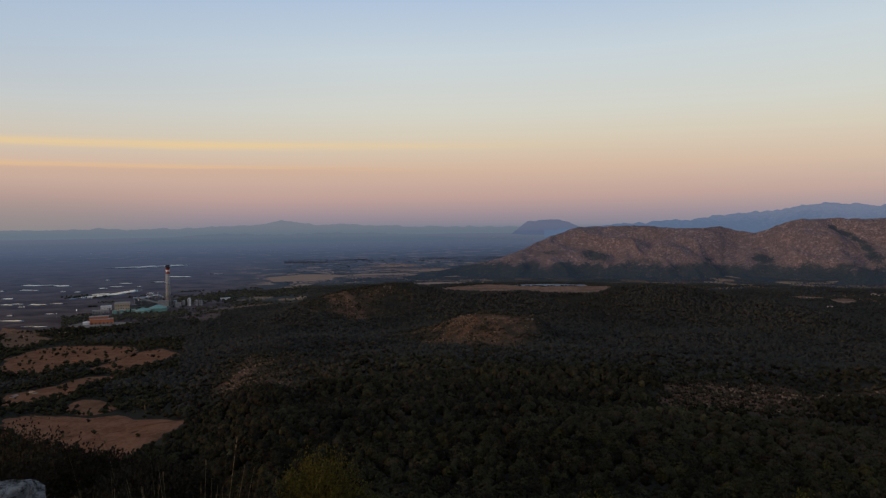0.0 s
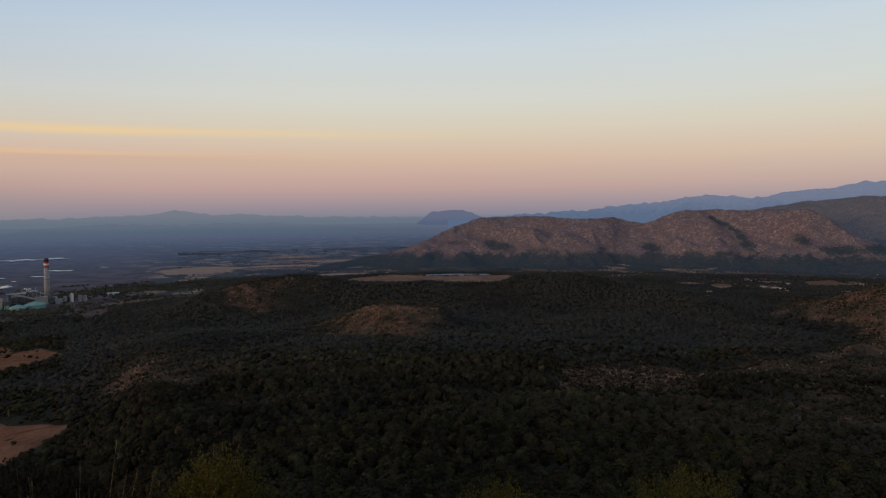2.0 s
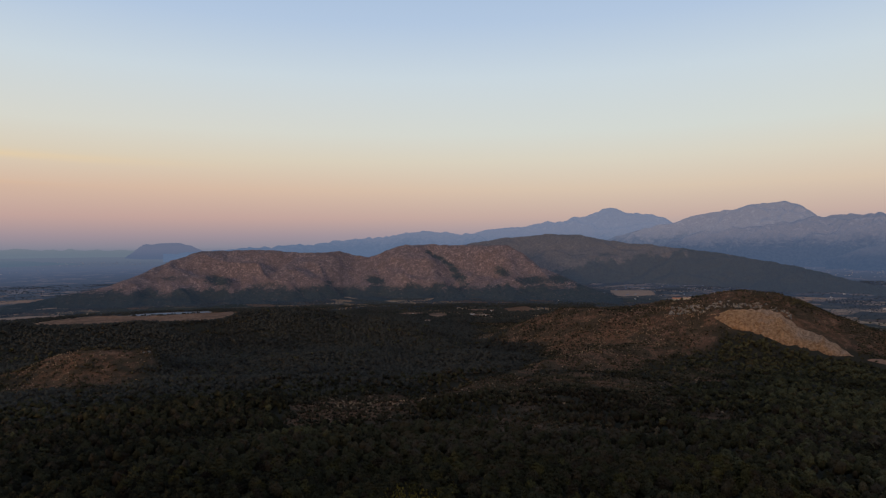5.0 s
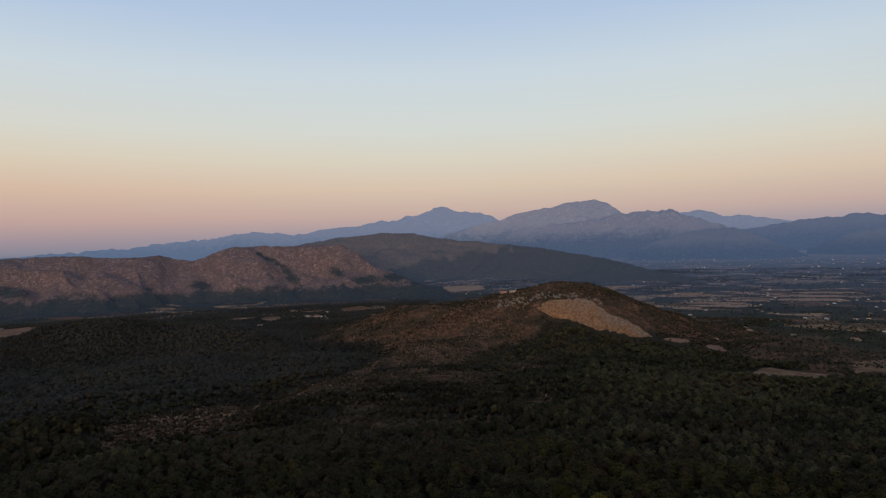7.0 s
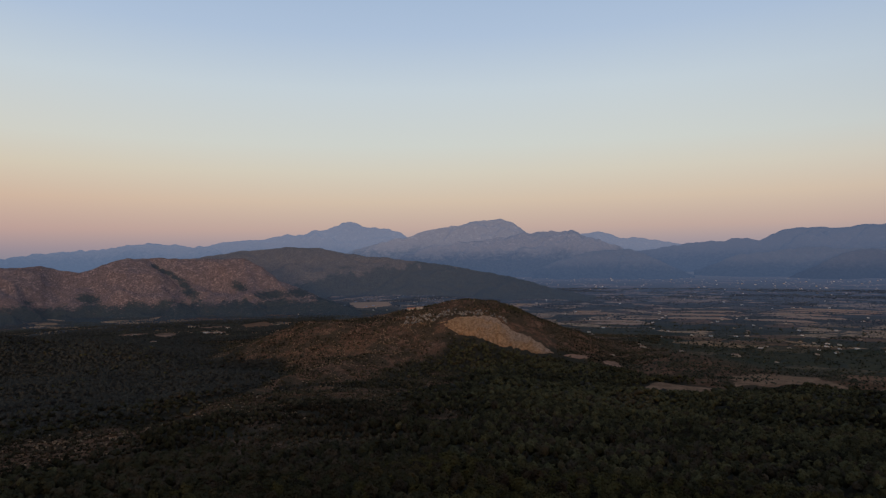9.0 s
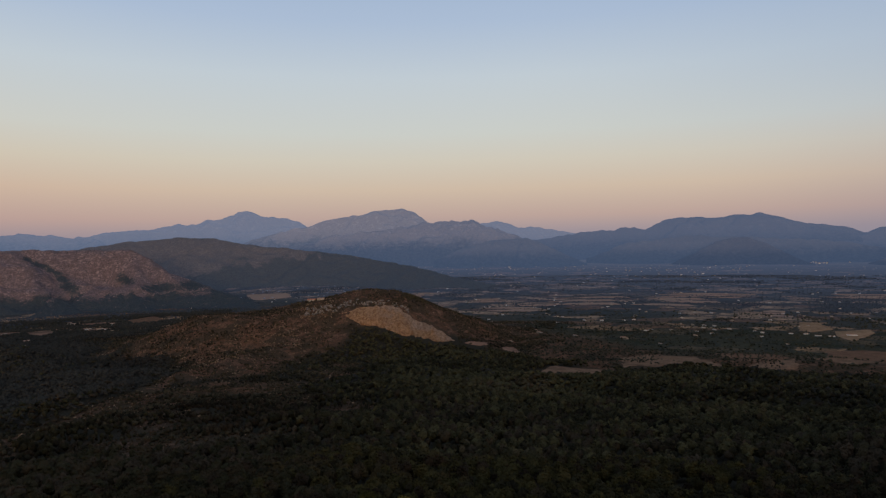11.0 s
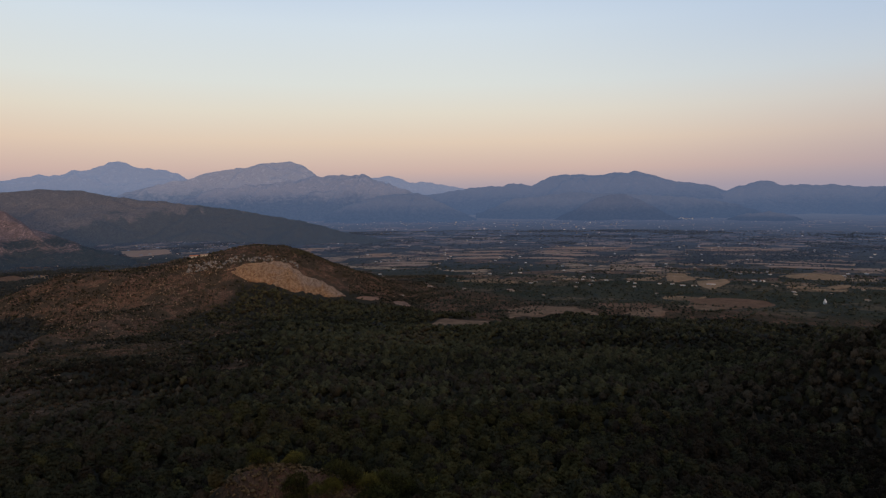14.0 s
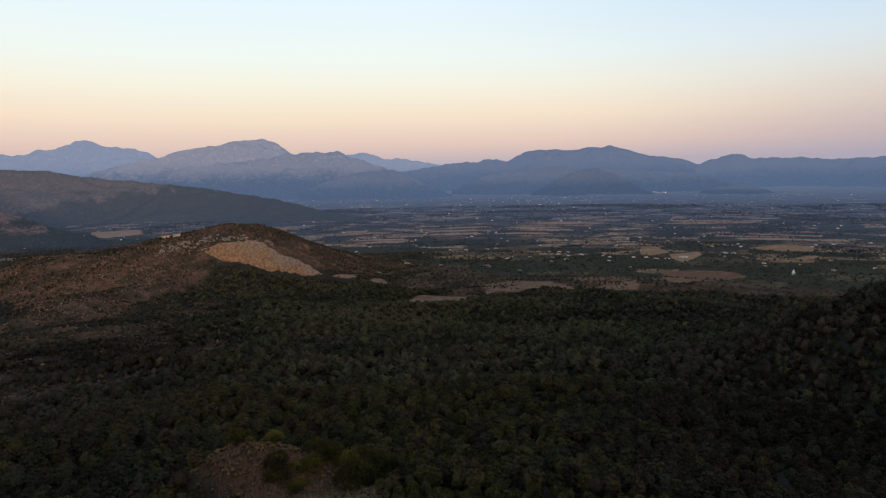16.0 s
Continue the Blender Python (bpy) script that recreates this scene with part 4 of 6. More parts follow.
far_strips("tan_field", (66.9, 2970), (70.2, 2940), (70.4, 2790), (67.6, 2800))
far_strips("tan_field", (68.6, 2530), (71.7, 2660), (73.7, 2590), (72.7, 2370), (70.1, 2400))
field("tan_field", (105.2, 1910), (106.6, 1980), (106.7, 1910), (105.4, 1860))
field("pink_field", (66.1, 1300), (68.0, 1340), (68.5, 1330), (67.5, 1300))
field("pink_field", (69.5, 1340), (70.5, 1390), (71.2, 1310), (70.3, 1270))
far_strips("tan_field", (60.6, 3430), (62.7, 3400), (63.0, 3200), (61.8, 3160))
field("pink_field", (-0.6, 2480), (1.0, 2590), (4.0, 2680), (6.8, 2600), (10.0, 2580), (14.6, 2620), (15.0, 2430), (12.5, 2310), (8.2, 2240), (3.1, 2290), (0.4, 2390))
field("tan_field", (-3.2, 2790), (-0.6, 2830), (2.6, 2770), (1.6, 2710), (-1.6, 2700))
field("grey_ground", (6.2, 2640), (8.6, 2670), (12.6, 2650), (12.8, 2610), (9.6, 2590), (7.2, 2595))
field("tan_field", (-9.3, 3320), (-6.0, 3420), (-3.4, 3400), (-2.6, 3330), (-5.6, 3280))
far_strips("tan_field", (-5.6, 3640), (-1.8, 3780), (2.0, 3700), (0.6, 3600), (-3.0, 3560))
field("red_soil", (-3.0, 3140), (0.2, 3240), (1.6, 3120), (-1.4, 3040))
far_strips("tan_field", (-7.6, 4080), (-3.6, 4220), (-1.8, 4120), (-5.2, 3990))
field("red_soil", (-15.6, 3320), (-12.2, 3490), (-8.3, 3320), (-11.3, 3010), (-15.1, 3030))
field("water", (-30.3, 2630), (-28.6, 2780), (-26.8, 2800), (-25.4, 2910), (-25.3, 2830), (-27.2, 2690), (-29.4, 2620))
field("water", (-28.1, 4720), (-25.7, 4790), (-21.9, 4960), (-21.6, 4700), (-24.9, 4590))
field("pale_soil", (-30.6, 1840), (-29.0, 1940), (-27.3, 1870), (-25.6, 1810), (-27.5, 1740), (-29.4, 1770))
field("red_soil", (47.1, 3670), (50.6, 3720), (51.1, 3390), (48.1, 3250))
field("red_soil", (38.0, 2530), (40.0, 2640), (41.0, 2470), (38.5, 2410))
field("pink_field", (28.3, 2360), (29.6, 2400), (30.9, 2380), (30.8, 2310), (29.2, 2300))
field("pink_field", (31.0, 2330), (32.4, 2380), (33.1, 2290), (32.6, 2170), (31.6, 2190))
field("pink_field", (34.6, 2500), (36.6, 2520), (37.0, 2470), (35.2, 2450))
field("pink_field", (34.9, 2290), (36.1, 2330), (37.0, 2270), (36.2, 2200), (35.1, 2230))
field("water", (-31.4, 3370), (-31.5, 3350), (-32.1, 3370), (-32.8, 3370), (-33.5, 3440), (-33.6, 3470), (-33.1, 3470), (-32.7, 3430), (-31.9, 3410), (-31.2, 3380))
field("water", (-30.3, 3280), (-30.3, 3240), (-30.7, 3260), (-31.1, 3270), (-31.4, 3320), (-31.5, 3350), (-31.6, 3360), (-31.1, 3360), (-30.6, 3340), (-30.2, 3300))
field("water", (-32.3, 3110), (-32.4, 3100), (-32.9, 3120), (-33.3, 3140), (-33.5, 3150), (-33.7, 3170), (-33.6, 3190), (-33.4, 3200), (-32.8, 3160), (-32.4, 3130))
field("water", (-30.6, 2970), (-30.6, 2970), (-30.7, 2970), (-30.8, 2980), (-31.0, 2980), (-31.0, 2990), (-30.9, 3000), (-30.8, 2990), (-30.7, 2990), (-30.6, 2980))
field("water", (-29.7, 2920), (-29.6, 2890), (-29.7, 2900), (-29.9, 2900), (-30.0, 2920), (-30.1, 2940), (-30.0, 2930), (-29.9, 2950), (-29.8, 2940), (-29.6, 2930))
field("water", (-27.6, 3550), (-27.5, 3520), (-27.7, 3540), (-27.9, 3550), (-28.1, 3560), (-28.0, 3560), (-28.0, 3560), (-27.9, 3570), (-27.7, 3570), (-27.5, 3550))
field("water", (-26.0, 3250), (-26.2, 3250), (-26.4, 3250), (-26.8, 3270), (-27.0, 3290), (-27.1, 3300), (-27.0, 3300), (-26.7, 3300), (-26.3, 3290), (-25.8, 3260))
field("water", (-27.7, 3030), (-27.8, 3020), (-28.0, 3030), (-28.2, 3030), (-28.5, 3040), (-28.4, 3060), (-28.4, 3070), (-28.2, 3080), (-28.0, 3060), (-27.9, 3040))
field("water", (-26.6, 3100), (-26.7, 3080), (-27.1, 3100), (-27.4, 3110), (-27.7, 3120), (-27.6, 3140), (-27.7, 3140), (-27.4, 3140), (-27.1, 3130), (-26.8, 3110))
field("water", (-33.9, 2780), (-34.0, 2760), (-34.2, 2760), (-34.5, 2780), (-34.7, 2800), (-34.8, 2810), (-34.6, 2820), (-34.4, 2820), (-34.2, 2820), (-34.0, 2800))
field("water", (-34.1, 2540), (-34.0, 2520), (-34.3, 2530), (-34.6, 2540), (-34.7, 2550), (-34.9, 2570), (-34.7, 2570), (-34.6, 2580), (-34.3, 2560), (-34.0, 2550))
field("water", (-33.3, 2430), (-33.3, 2430), (-33.4, 2430), (-33.6, 2440), (-33.7, 2440), (-33.7, 2450), (-33.7, 2460), (-33.6, 2460), (-33.5, 2450), (-33.3, 2450))
field("water", (-31.9, 2470), (-31.9, 2450), (-32.2, 2470), (-32.6, 2460), (-32.8, 2480), (-33.2, 2510), (-32.9, 2530), (-32.6, 2510), (-32.2, 2500), (-32.0, 2480))
field("water", (-30.6, 2460), (-30.8, 2470), (-31.0, 2460), (-31.3, 2480), (-31.4, 2490), (-31.7, 2500), (-31.6, 2510), (-31.3, 2500), (-31.0, 2490), (-30.8, 2470))
field("water", (-33.9, 2190), (-33.9, 2190), (-34.1, 2200), (-34.2, 2190), (-34.4, 2200), (-34.5, 2210), (-34.4, 2210), (-34.2, 2210), (-34.0, 2200), (-33.9, 2200))
field("water", (-33.4, 2050), (-33.6, 2040), (-34.1, 2050), (-34.5, 2070), (-35.0, 2080), (-34.9, 2090), (-34.8, 2090), (-34.6, 2090), (-34.0, 2080), (-33.5, 2070))
field("water", (-31.7, 1860), (-32.0, 1860), (-32.3, 1860), (-32.8, 1880), (-33.4, 1900), (-33.2, 1890), (-33.6, 1910), (-32.9, 1900), (-32.4, 1880), (-32.0, 1870))
field("water", (-34.4, 3170), (-34.5, 3180), (-34.6, 3160), (-34.7, 3170), (-34.8, 3180), (-34.8, 3200), (-34.8, 3210), (-34.7, 3210), (-34.6, 3200), (-34.5, 3180))
field("water", (-21.6, 3550), (-21.5, 3530), (-22.1, 3540), (-22.8, 3570), (-23.3, 3600), (-23.6, 3640), (-23.2, 3650), (-22.8, 3640), (-22.2, 3610), (-21.4, 3580))
field("water", (-25.3, 3050), (-25.2, 3040), (-25.4, 3050), (-25.5, 3050), (-25.6, 3050), (-25.6, 3080), (-25.7, 3080), (-25.5, 3080), (-25.4, 3080), (-25.3, 3060))
field("water", (-23.3, 3230), (-23.4, 3220), (-23.8, 3230), (-24.1, 3240), (-24.2, 3260), (-24.6, 3280), (-24.4, 3280), (-24.1, 3280), (-23.8, 3270), (-23.4, 3250))
field("water", (-33.4, 2540), (-33.4, 2540), (-33.6, 2540), (-33.9, 2550), (-34.1, 2560), (-34.1, 2570), (-34.2, 2580), (-33.8, 2570), (-33.6, 2560), (-33.4, 2550))
field("water", (-31.4, 2170), (-31.3, 2160), (-31.5, 2170), (-31.8, 2170), (-31.9, 2180), (-32.1, 2190), (-31.9, 2190), (-31.8, 2190), (-31.5, 2180), (-31.4, 2170))
field("water", (-28.8, 2620), (-28.9, 2620), (-29.0, 2620), (-29.2, 2620), (-29.4, 2630), (-29.4, 2640), (-29.4, 2640), (-29.2, 2640), (-29.1, 2630), (-28.8, 2630))
field("water", (-19.0, 3720), (-19.2, 3700), (-19.5, 3720), (-19.8, 3730), (-19.9, 3750), (-20.1, 3750), (-19.9, 3750), (-19.7, 3740), (-19.5, 3750), (-19.3, 3730))


def in_fields(p):
    """Which of these places lie in a field."""
    hit = np.zeros(len(p), bool)
    for loop in FIELD_EDGES:
        m = np.flatnonzero(((p[:, :2] > loop.min(0)) & (p[:, :2] < loop.max(0))).all(1))
        q = p[m]
        x0, y0 = loop.T
        x1, y1 = np.roll(loop, -1, 0).T
        cross = ((y0[None] > q[:, 1:2]) != (y1[None] > q[:, 1:2])) & (q[:, :1] < (x1 - x0)[None] * (q[:, 1:2] - y0[None]) / (y1 - y0 + 1e-9)[None] + x0[None])
        hit[m] |= cross.sum(1) % 2 == 1
    return hit


# ---- vegetation ----
def lump_shape(kind):
    """An octahedron (8 faces) or an icosahedron (20)."""
    bm = bmesh.new()
    if kind >= 20:
        bmesh.ops.create_icosphere(bm, subdivisions=1 if kind == 20 else 2, radius=1.0)
    else:
        for c in ((1, 0, 0), (-0.5, 0.87, 0), (-0.5, -0.87, 0), (0, 0, 1), (0, 0, -0.7)):
            bm.verts.new(c)
        bm.verts.ensure_lookup_table()
        for i in range(3):
            bm.faces.new([bm.verts[j] for j in (i, (i + 1) % 3, 3)])
            bm.faces.new([bm.verts[j] for j in ((i + 1) % 3, i, 4)])
    bm.verts.index_update()
    v, f = np.array([q.co[:] for q in bm.verts]), np.array([[q.index for q in p.verts] for p in bm.faces])
    bm.free()
    return v, f


LUMPS = {k: lump_shape(k) for k in (6, 20, 80)}


def crown_shape(rng, lumps, size, kind=20, wide=0.36, tall=0.30, centre=0.60, rough=0.28):
    """A rounded, gappy pine crown of unit height: lumps of foliage through a dome, each bent out of shape."""
    cv, cf = LUMPS[kind]
    vs, fs = [], []
    for i in range(lumps):
        th, u = i * 2.4 + rng.uniform(-0.5, 0.5), 1 - 1.5 * (i + 0.5) / lumps + rng.uniform(-0.12, 0.12)
        rad = math.sqrt(max(1 - min(abs(u), 1) ** 2, 0.02)) * rng.uniform(0.6, 1.05)
        c = np.array([math.cos(th) * rad * wide, math.sin(th) * rad * wide, centre + u * tall])
        s = size * rng.uniform(0.75, 1.3)
        q = np.array(Euler((rng.uniform(-0.5, 0.5), rng.uniform(-0.5, 0.5), rng.uniform(0, 6.3))).to_matrix())
        fs.append(cf + len(cv) * i)
        vs.append((cv * s * (1 + rough * rng.uniform(-1, 1, (len(cv), 1))) * (1, 1, 0.8)) @ q.T + c)
    return np.concatenate(vs), np.concatenate(fs)


def on_quarry(az, r):
    return (az > 55) & (az < 65.6) & (r > np.interp(az, [55, 57, 60.4, 63.2, 65.6], [1352, 1305, 1268, 1252, 1280])) & (r < 1385)


def scatter(rng, az0, az1, r0, r1, area):
    """Random places, one to each area of square metres."""
    n = int(radians(az1 - az0) * (r1**2 - r0**2) / 2 / area)
    return rng.uniform(az0, az1, n), np.sqrt(rng.uniform(r0**2, r1**2, n))


def planted(name, label, az, r, heights, shapes, rng, mat, tones, category="trees", sink=0.0, smooth=True):
    """One mesh of many plants."""
    vs, fs, ts, base = [], [], [], 0
    place = world_of(az, r, ground_height(az, r) - sink)
    scale = heights * squeeze(r) / r
    turn, pick = rng.uniform(0, 2 * np.pi, len(az)), rng.integers(0, len(shapes), len(az))
    widen = rng.uniform(0.8, 1.25, len(az))
    for k, (sv, sf) in enumerate(shapes):
        m = np.flatnonzero(pick == k)
        c, s = np.cos(turn[m])[:, None], np.sin(turn[m])[:, None]
        x, y = sv[None, :, 0] * c - sv[None, :, 1] * s, sv[None, :, 0] * s + sv[None, :, 1] * c
        v = np.stack([x * widen[m, None], y * widen[m, None], np.broadcast_to(sv[None, :, 2], x.shape)], -1) * scale[m, None, None] + place[m, None, :]
        vs.append(v.reshape(-1, 3))
        fs.append((sf[None] + (np.arange(len(m)) * len(sv))[:, None, None] + base).reshape(-1, 3))
        ts.append(np.repeat(tones[m], len(sv)))
        base += len(m) * len(sv)
    me = fast_mesh(name, np.concatenate(vs), np.concatenate(fs), mat, smooth=smooth)
    layer(me, "tone", np.concatenate(ts))
    return tagged(new(name, me), label, category, kind="stuff")


def stand_tone(az, r, rng):
    p = plan_of(az, r)
    return np.clip(0.46 + 0.36 * fbm(p[:, 0] / 120, p[:, 1] / 120, 3, 77) + rng.normal(0, 0.2, len(az)), 0, 1)


def wooded(rng, az0, az1, r0, r1, area):
    az, r = scatter(rng, az0, az1, r0, r1, area)
    keep = (rng.uniform(0, 1, len(az)) < step(wood_cover(az, r), 0.18, 0.72)) & ~in_fields(plan_of(az, r)[:, :2]) & ~in_fields(plan_of(az, r + 26)[:, :2]) & ~on_quarry(az, r)
    return az[keep], r[keep]


def stature(r):
    """Scale of the pines by range: smaller close in, to fit the camera's view."""
    return np.interp(r, [85, 200, 350, 500], [0.46, 0.62, 0.86, 1.0])


def forest(name, label, az, r, shapes, rng, height, mat="pine"):
    return planted(name, label, az, r, height * stature(r) * rng.uniform(0.6, 1.25, len(az)) * (1 - 0.5 * bare_cover(az, r, True) * step(r, 300, 450)) * (1 - 0.22 * step(az, 96, 102) * (1 - step(r, 500, 560))), shapes, rng, mat, stand_tone(az, r, rng))


rng = np.random.default_rng(5)


def pine_crown(rng, body, lumps, kind, wide=0.27, tall=0.38, size=0.12, swell=0.12):
    """An upright domed crown: a bent ovoid with full shoulders, and low lumps of foliage over its upper side."""
    cv, cf = LUMPS[body]
    v = cv * (1 + swell * rng.uniform(-1, 1, (len(cv), 1))) * (wide, wide, tall)
    up = np.clip(v[:, 2:] / tall, -1, 1)
    v[:, :2] *= 1.12 - 0.10 * up + 0.10 * up**2
    v = v + np.array([rng.uniform(-0.05, 0.05), rng.uniform(-0.05, 0.05), 0]) * (up + 1)
    vs, fs, n = [v + (0, 0, 0.60)], [cf], len(cv)
    lv, lf = LUMPS[kind]
    for i in range(lumps):
        th, u = i * 2.4 + rng.uniform(-0.5, 0.5), 1 - 1.45 * (i + 0.4) / lumps
        rad = math.sqrt(max(1 - u * u, 0.02)) * rng.uniform(0.8, 0.98)
        c = np.array([math.cos(th) * rad * wide, math.sin(th) * rad * wide, 0.60 + u * tall * rng.uniform(0.82, 0.96)])
        vs.append(lv * size * rng.uniform(0.7, 1.3) * (1 + 0.25 * rng.uniform(-1, 1, (len(lv), 1))) * (1, 1, 0.8) + c)
        fs.append(lf + n)
        n += len(lv)
    return np.concatenate(vs), np.concatenate(fs)


def tufted(rng, shape, tufts, length, wide=0.27, tall=0.38):
    """The crown with tufts of needles that stand out of it all round."""
    v, f = shape
    vs, fs, n = [v], [f], len(v)
    for i in range(tufts):
        th, u = i * 2.4 + rng.uniform(-0.6, 0.6), 1 - 1.6 * (i + 0.5) / tufts
        out = np.array([math.cos(th) * math.sqrt(1 - u * u), math.sin(th) * math.sqrt(1 - u * u), u])
        c = out * (wide, wide, tall) * rng.uniform(0.8, 1.12) + (0, 0, 0.6)
        way = out + rng.normal(0, 0.45, 3) + (0, 0, 0.35)
        way = way / np.linalg.norm(way) * length * rng.uniform(0.7, 1.4)
        side = np.cross(way, rng.normal(0, 1, 3))
        side = side / np.linalg.norm(side) * length * 0.34
        vs.append(np.array([c - way * 0.4, c + side, c + way * 0.6, c - side]))
        fs.append(np.array([(0, 1, 2), (0, 2, 3)]) + n)
        n += 4
    return np.concatenate(vs), np.concatenate(fs)


FULL = [tufted(rng, pine_crown(rng, 20, 15, 6, wide=0.22, tall=0.32, size=0.115, swell=0.2), 26, 0.085, 0.25, 0.36) for _ in range(16)]
MIDDLE = [pine_crown(rng, 20, 6, 6, wide=0.22, tall=0.34, size=0.13, swell=0.22) for _ in range(16)]
FAR = [crown_shape(rng, 2, 0.46, 6, wide=0.2, tall=0.25) for _ in range(5)]
DOT = [crown_shape(rng, 1, 0.62, 6, wide=0.05, tall=0.05, centre=0.45) for _ in range(6)]

near_az, near_r = wooded(np.random.default_rng(101), -24, 113, 85, 300, 8)
thin = np.random.default_rng(102).uniform(0, 1, len(near_r)) < (0.52 / stature(near_r)) ** 2
near_az, near_r = near_az[thin], near_r[thin]
order = np.argsort(near_r)
near_az, near_r = near_az[order], near_r[order]
olive = rng.uniform(0, 1, len(near_az) - 300) < 0.15 + 0.6 * step(near_az[300:], 48, 60) * (1 - step(near_az[300:], 82, 100))
# brown growth, made extra dark to the right for the view's darker edge
brown = rng.uniform(0, 1, len(olive)) < 0.12 + 0.45 * step(near_az[300:], 84, 100)
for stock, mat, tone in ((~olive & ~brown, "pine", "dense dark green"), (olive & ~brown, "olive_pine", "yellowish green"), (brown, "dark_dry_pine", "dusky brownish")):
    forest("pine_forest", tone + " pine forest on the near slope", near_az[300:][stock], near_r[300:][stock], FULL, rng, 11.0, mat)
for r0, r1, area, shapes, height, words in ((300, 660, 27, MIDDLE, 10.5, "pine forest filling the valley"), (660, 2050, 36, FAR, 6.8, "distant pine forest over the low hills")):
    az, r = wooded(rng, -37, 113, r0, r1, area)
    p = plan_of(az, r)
    # paler stock by bearing and range: brightness and haze put into colour
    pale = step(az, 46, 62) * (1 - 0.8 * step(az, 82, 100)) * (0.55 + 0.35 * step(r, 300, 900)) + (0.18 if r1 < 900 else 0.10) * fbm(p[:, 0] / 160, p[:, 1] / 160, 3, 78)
    paler = rng.uniform(0, 1, len(az)) < pale
    # greyer stock farther out: haze put into the foliage colour
    grey = ~paler & (rng.uniform(0, 1, len(az)) < step(r, 600, 1050) * (1 - 0.75 * step(az, 38, 50)))
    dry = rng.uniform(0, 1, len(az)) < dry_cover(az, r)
    paler, grey = paler & ~dry, grey & ~dry
    for stock, mat, tone in ((~paler & ~grey & ~dry, "pine", "dark "), (dry, "dry_pine", "brownish half-dry "), (grey, "hazed_pine", "dusky grey-green "), (paler, "pale_pine", "olive green ")):
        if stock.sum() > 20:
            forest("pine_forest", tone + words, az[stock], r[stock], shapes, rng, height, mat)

az, r = wooded(rng, 91, 117, 200, 600, 20)
russet = rng.uniform(0, 1, len(az)) < 0.3 + 0.35 * step(az, 96, 108)
for pick, mat, words in ((russet, "dark_dry_pine", "dusky brownish pines over the near flank"), (~russet, "pine", "dark green pines over the near flank")):
    planted("pine_forest", words, az[pick], r[pick], rng.uniform(4.5, 8.0, pick.sum()), FULL, rng, mat, 0.7 * stand_tone(az[pick], r[pick], rng))
az, r = scatter(rng, -24, 78, 300, 2000, 15)
p = plan_of(az, r)
cover = bare_cover(az, r)
keep = (rng.uniform(0, 1, len(az)) < step(cover, 0.02, 0.3) * np.clip(0.62 + 0.9 * fbm(p[:, 0] / 45, p[:, 1] / 45, 4, 87), 0.10, 1)) & ~in_fields(p[:, :2]) & ~on_quarry(az, r)
az, r, cover = az[keep], r[keep], cover[keep]
tall = rng.uniform(0.55, 1.75, len(az)) ** 1.9 * (1 + 0.9 * (1 - cover))
brown = rng.uniform(0, 1, len(az)) < 0.6
for pick, mat, words in ((brown, "scrub_leaf", "low brown-green shrubs dotted over dry slopes"), (~brown, "dark_scrub", "dark mastic shrubs dotted over dry slopes")):
    planted("scrub", words, az[pick], r[pick], tall[pick], [crown_shape(rng, 1, 0.8, 6, centre=0.35) for _ in range(5)], rng, mat, stand_tone(az[pick], r[pick], rng), "shrubs")
az, r = scatter(rng, 17, 60, 330, 860, 5)
keep = (rng.uniform(0, 1, len(az)) < 0.75 * step(bare_cover(az, r), 0.1, 0.4) * np.clip(0.6 + 1.2 * fbm(az * r / 500, r / 9, 3, 89), 0.1, 1))
az, r = az[keep], r[keep]
planted("scrub", "low tufts of heath between the rocks", az, r, rng.uniform(0.3, 1.3, len(az)), [crown_shape(rng, 1, 0.9, 6, centre=0.3) for _ in range(5)], rng, "heath", stand_tone(az, r, rng), "shrubs")
az, r = scatter(rng, -24, 75, 110, 1950, 18)
keep = rng.uniform(0, 1, len(az)) < (0.10 + 0.9 * rocky_cover(az, r)) * bare_cover(az, r) * np.clip(0.5 + 1.3 * fbm(az * r / 900, r / 16, 3, 88), 0, 1)
az, r = az[keep], r[keep]
planted("outcrops", "pale limestone outcrops strewn over the dry slopes", az, r, rng.uniform(0.3, 1.0, len(az)) * np.interp(r, [100, 600], [0.8, 1.9]), [crown_shape(rng, 1, 0.9, 6, centre=0.15) for _ in range(5)], rng, "outcrop",
        rng.uniform(0.2, 0.6, len(az)), "rocks", smooth=False)
az, r = scatter(rng, -42, 117, 900, 5200, 130)
p = plan_of(az, r)
lines = np.minimum(np.abs(fbm(p[:, 0] / 260, p[:, 1] / 260, 2, 55)), np.abs(fbm(p[:, 0] / 190 + 7, p[:, 1] / 190, 2, 58)))
groves = fbm(p[:, 0] / 330, p[:, 1] / 330, 3, 56)
keep = (wood_cover(az, r) < 0.1) & (bare_cover(az, r) < 0.3) & ((lines < 0.055) | (groves > 0.36) | (rng.uniform(0, 1, len(az)) < np.where((r < 2050) & (az > 60), 0.42, 0.10))) & (marsh_cover(az, r) < 0.2) & ~in_fields(p[:, :2]) & ((az > 24) | ((az > -14) & (r > 2150)))
az, r = az[keep], r[keep]
for pick, mat in ((r < 2500, "near_grove"), (r >= 2500, "hazed_tree")):
    planted("grove", "scattered dark trees and hedges on the farmed plain", az[pick], r[pick], rng.uniform(2.2, 5.5, pick.sum()), DOT, rng, mat, stand_tone(az[pick], r[pick], rng))


gx, gy = np.meshgrid(np.arange(850, 1420, 9.0), np.arange(-120, 480, 11.0))
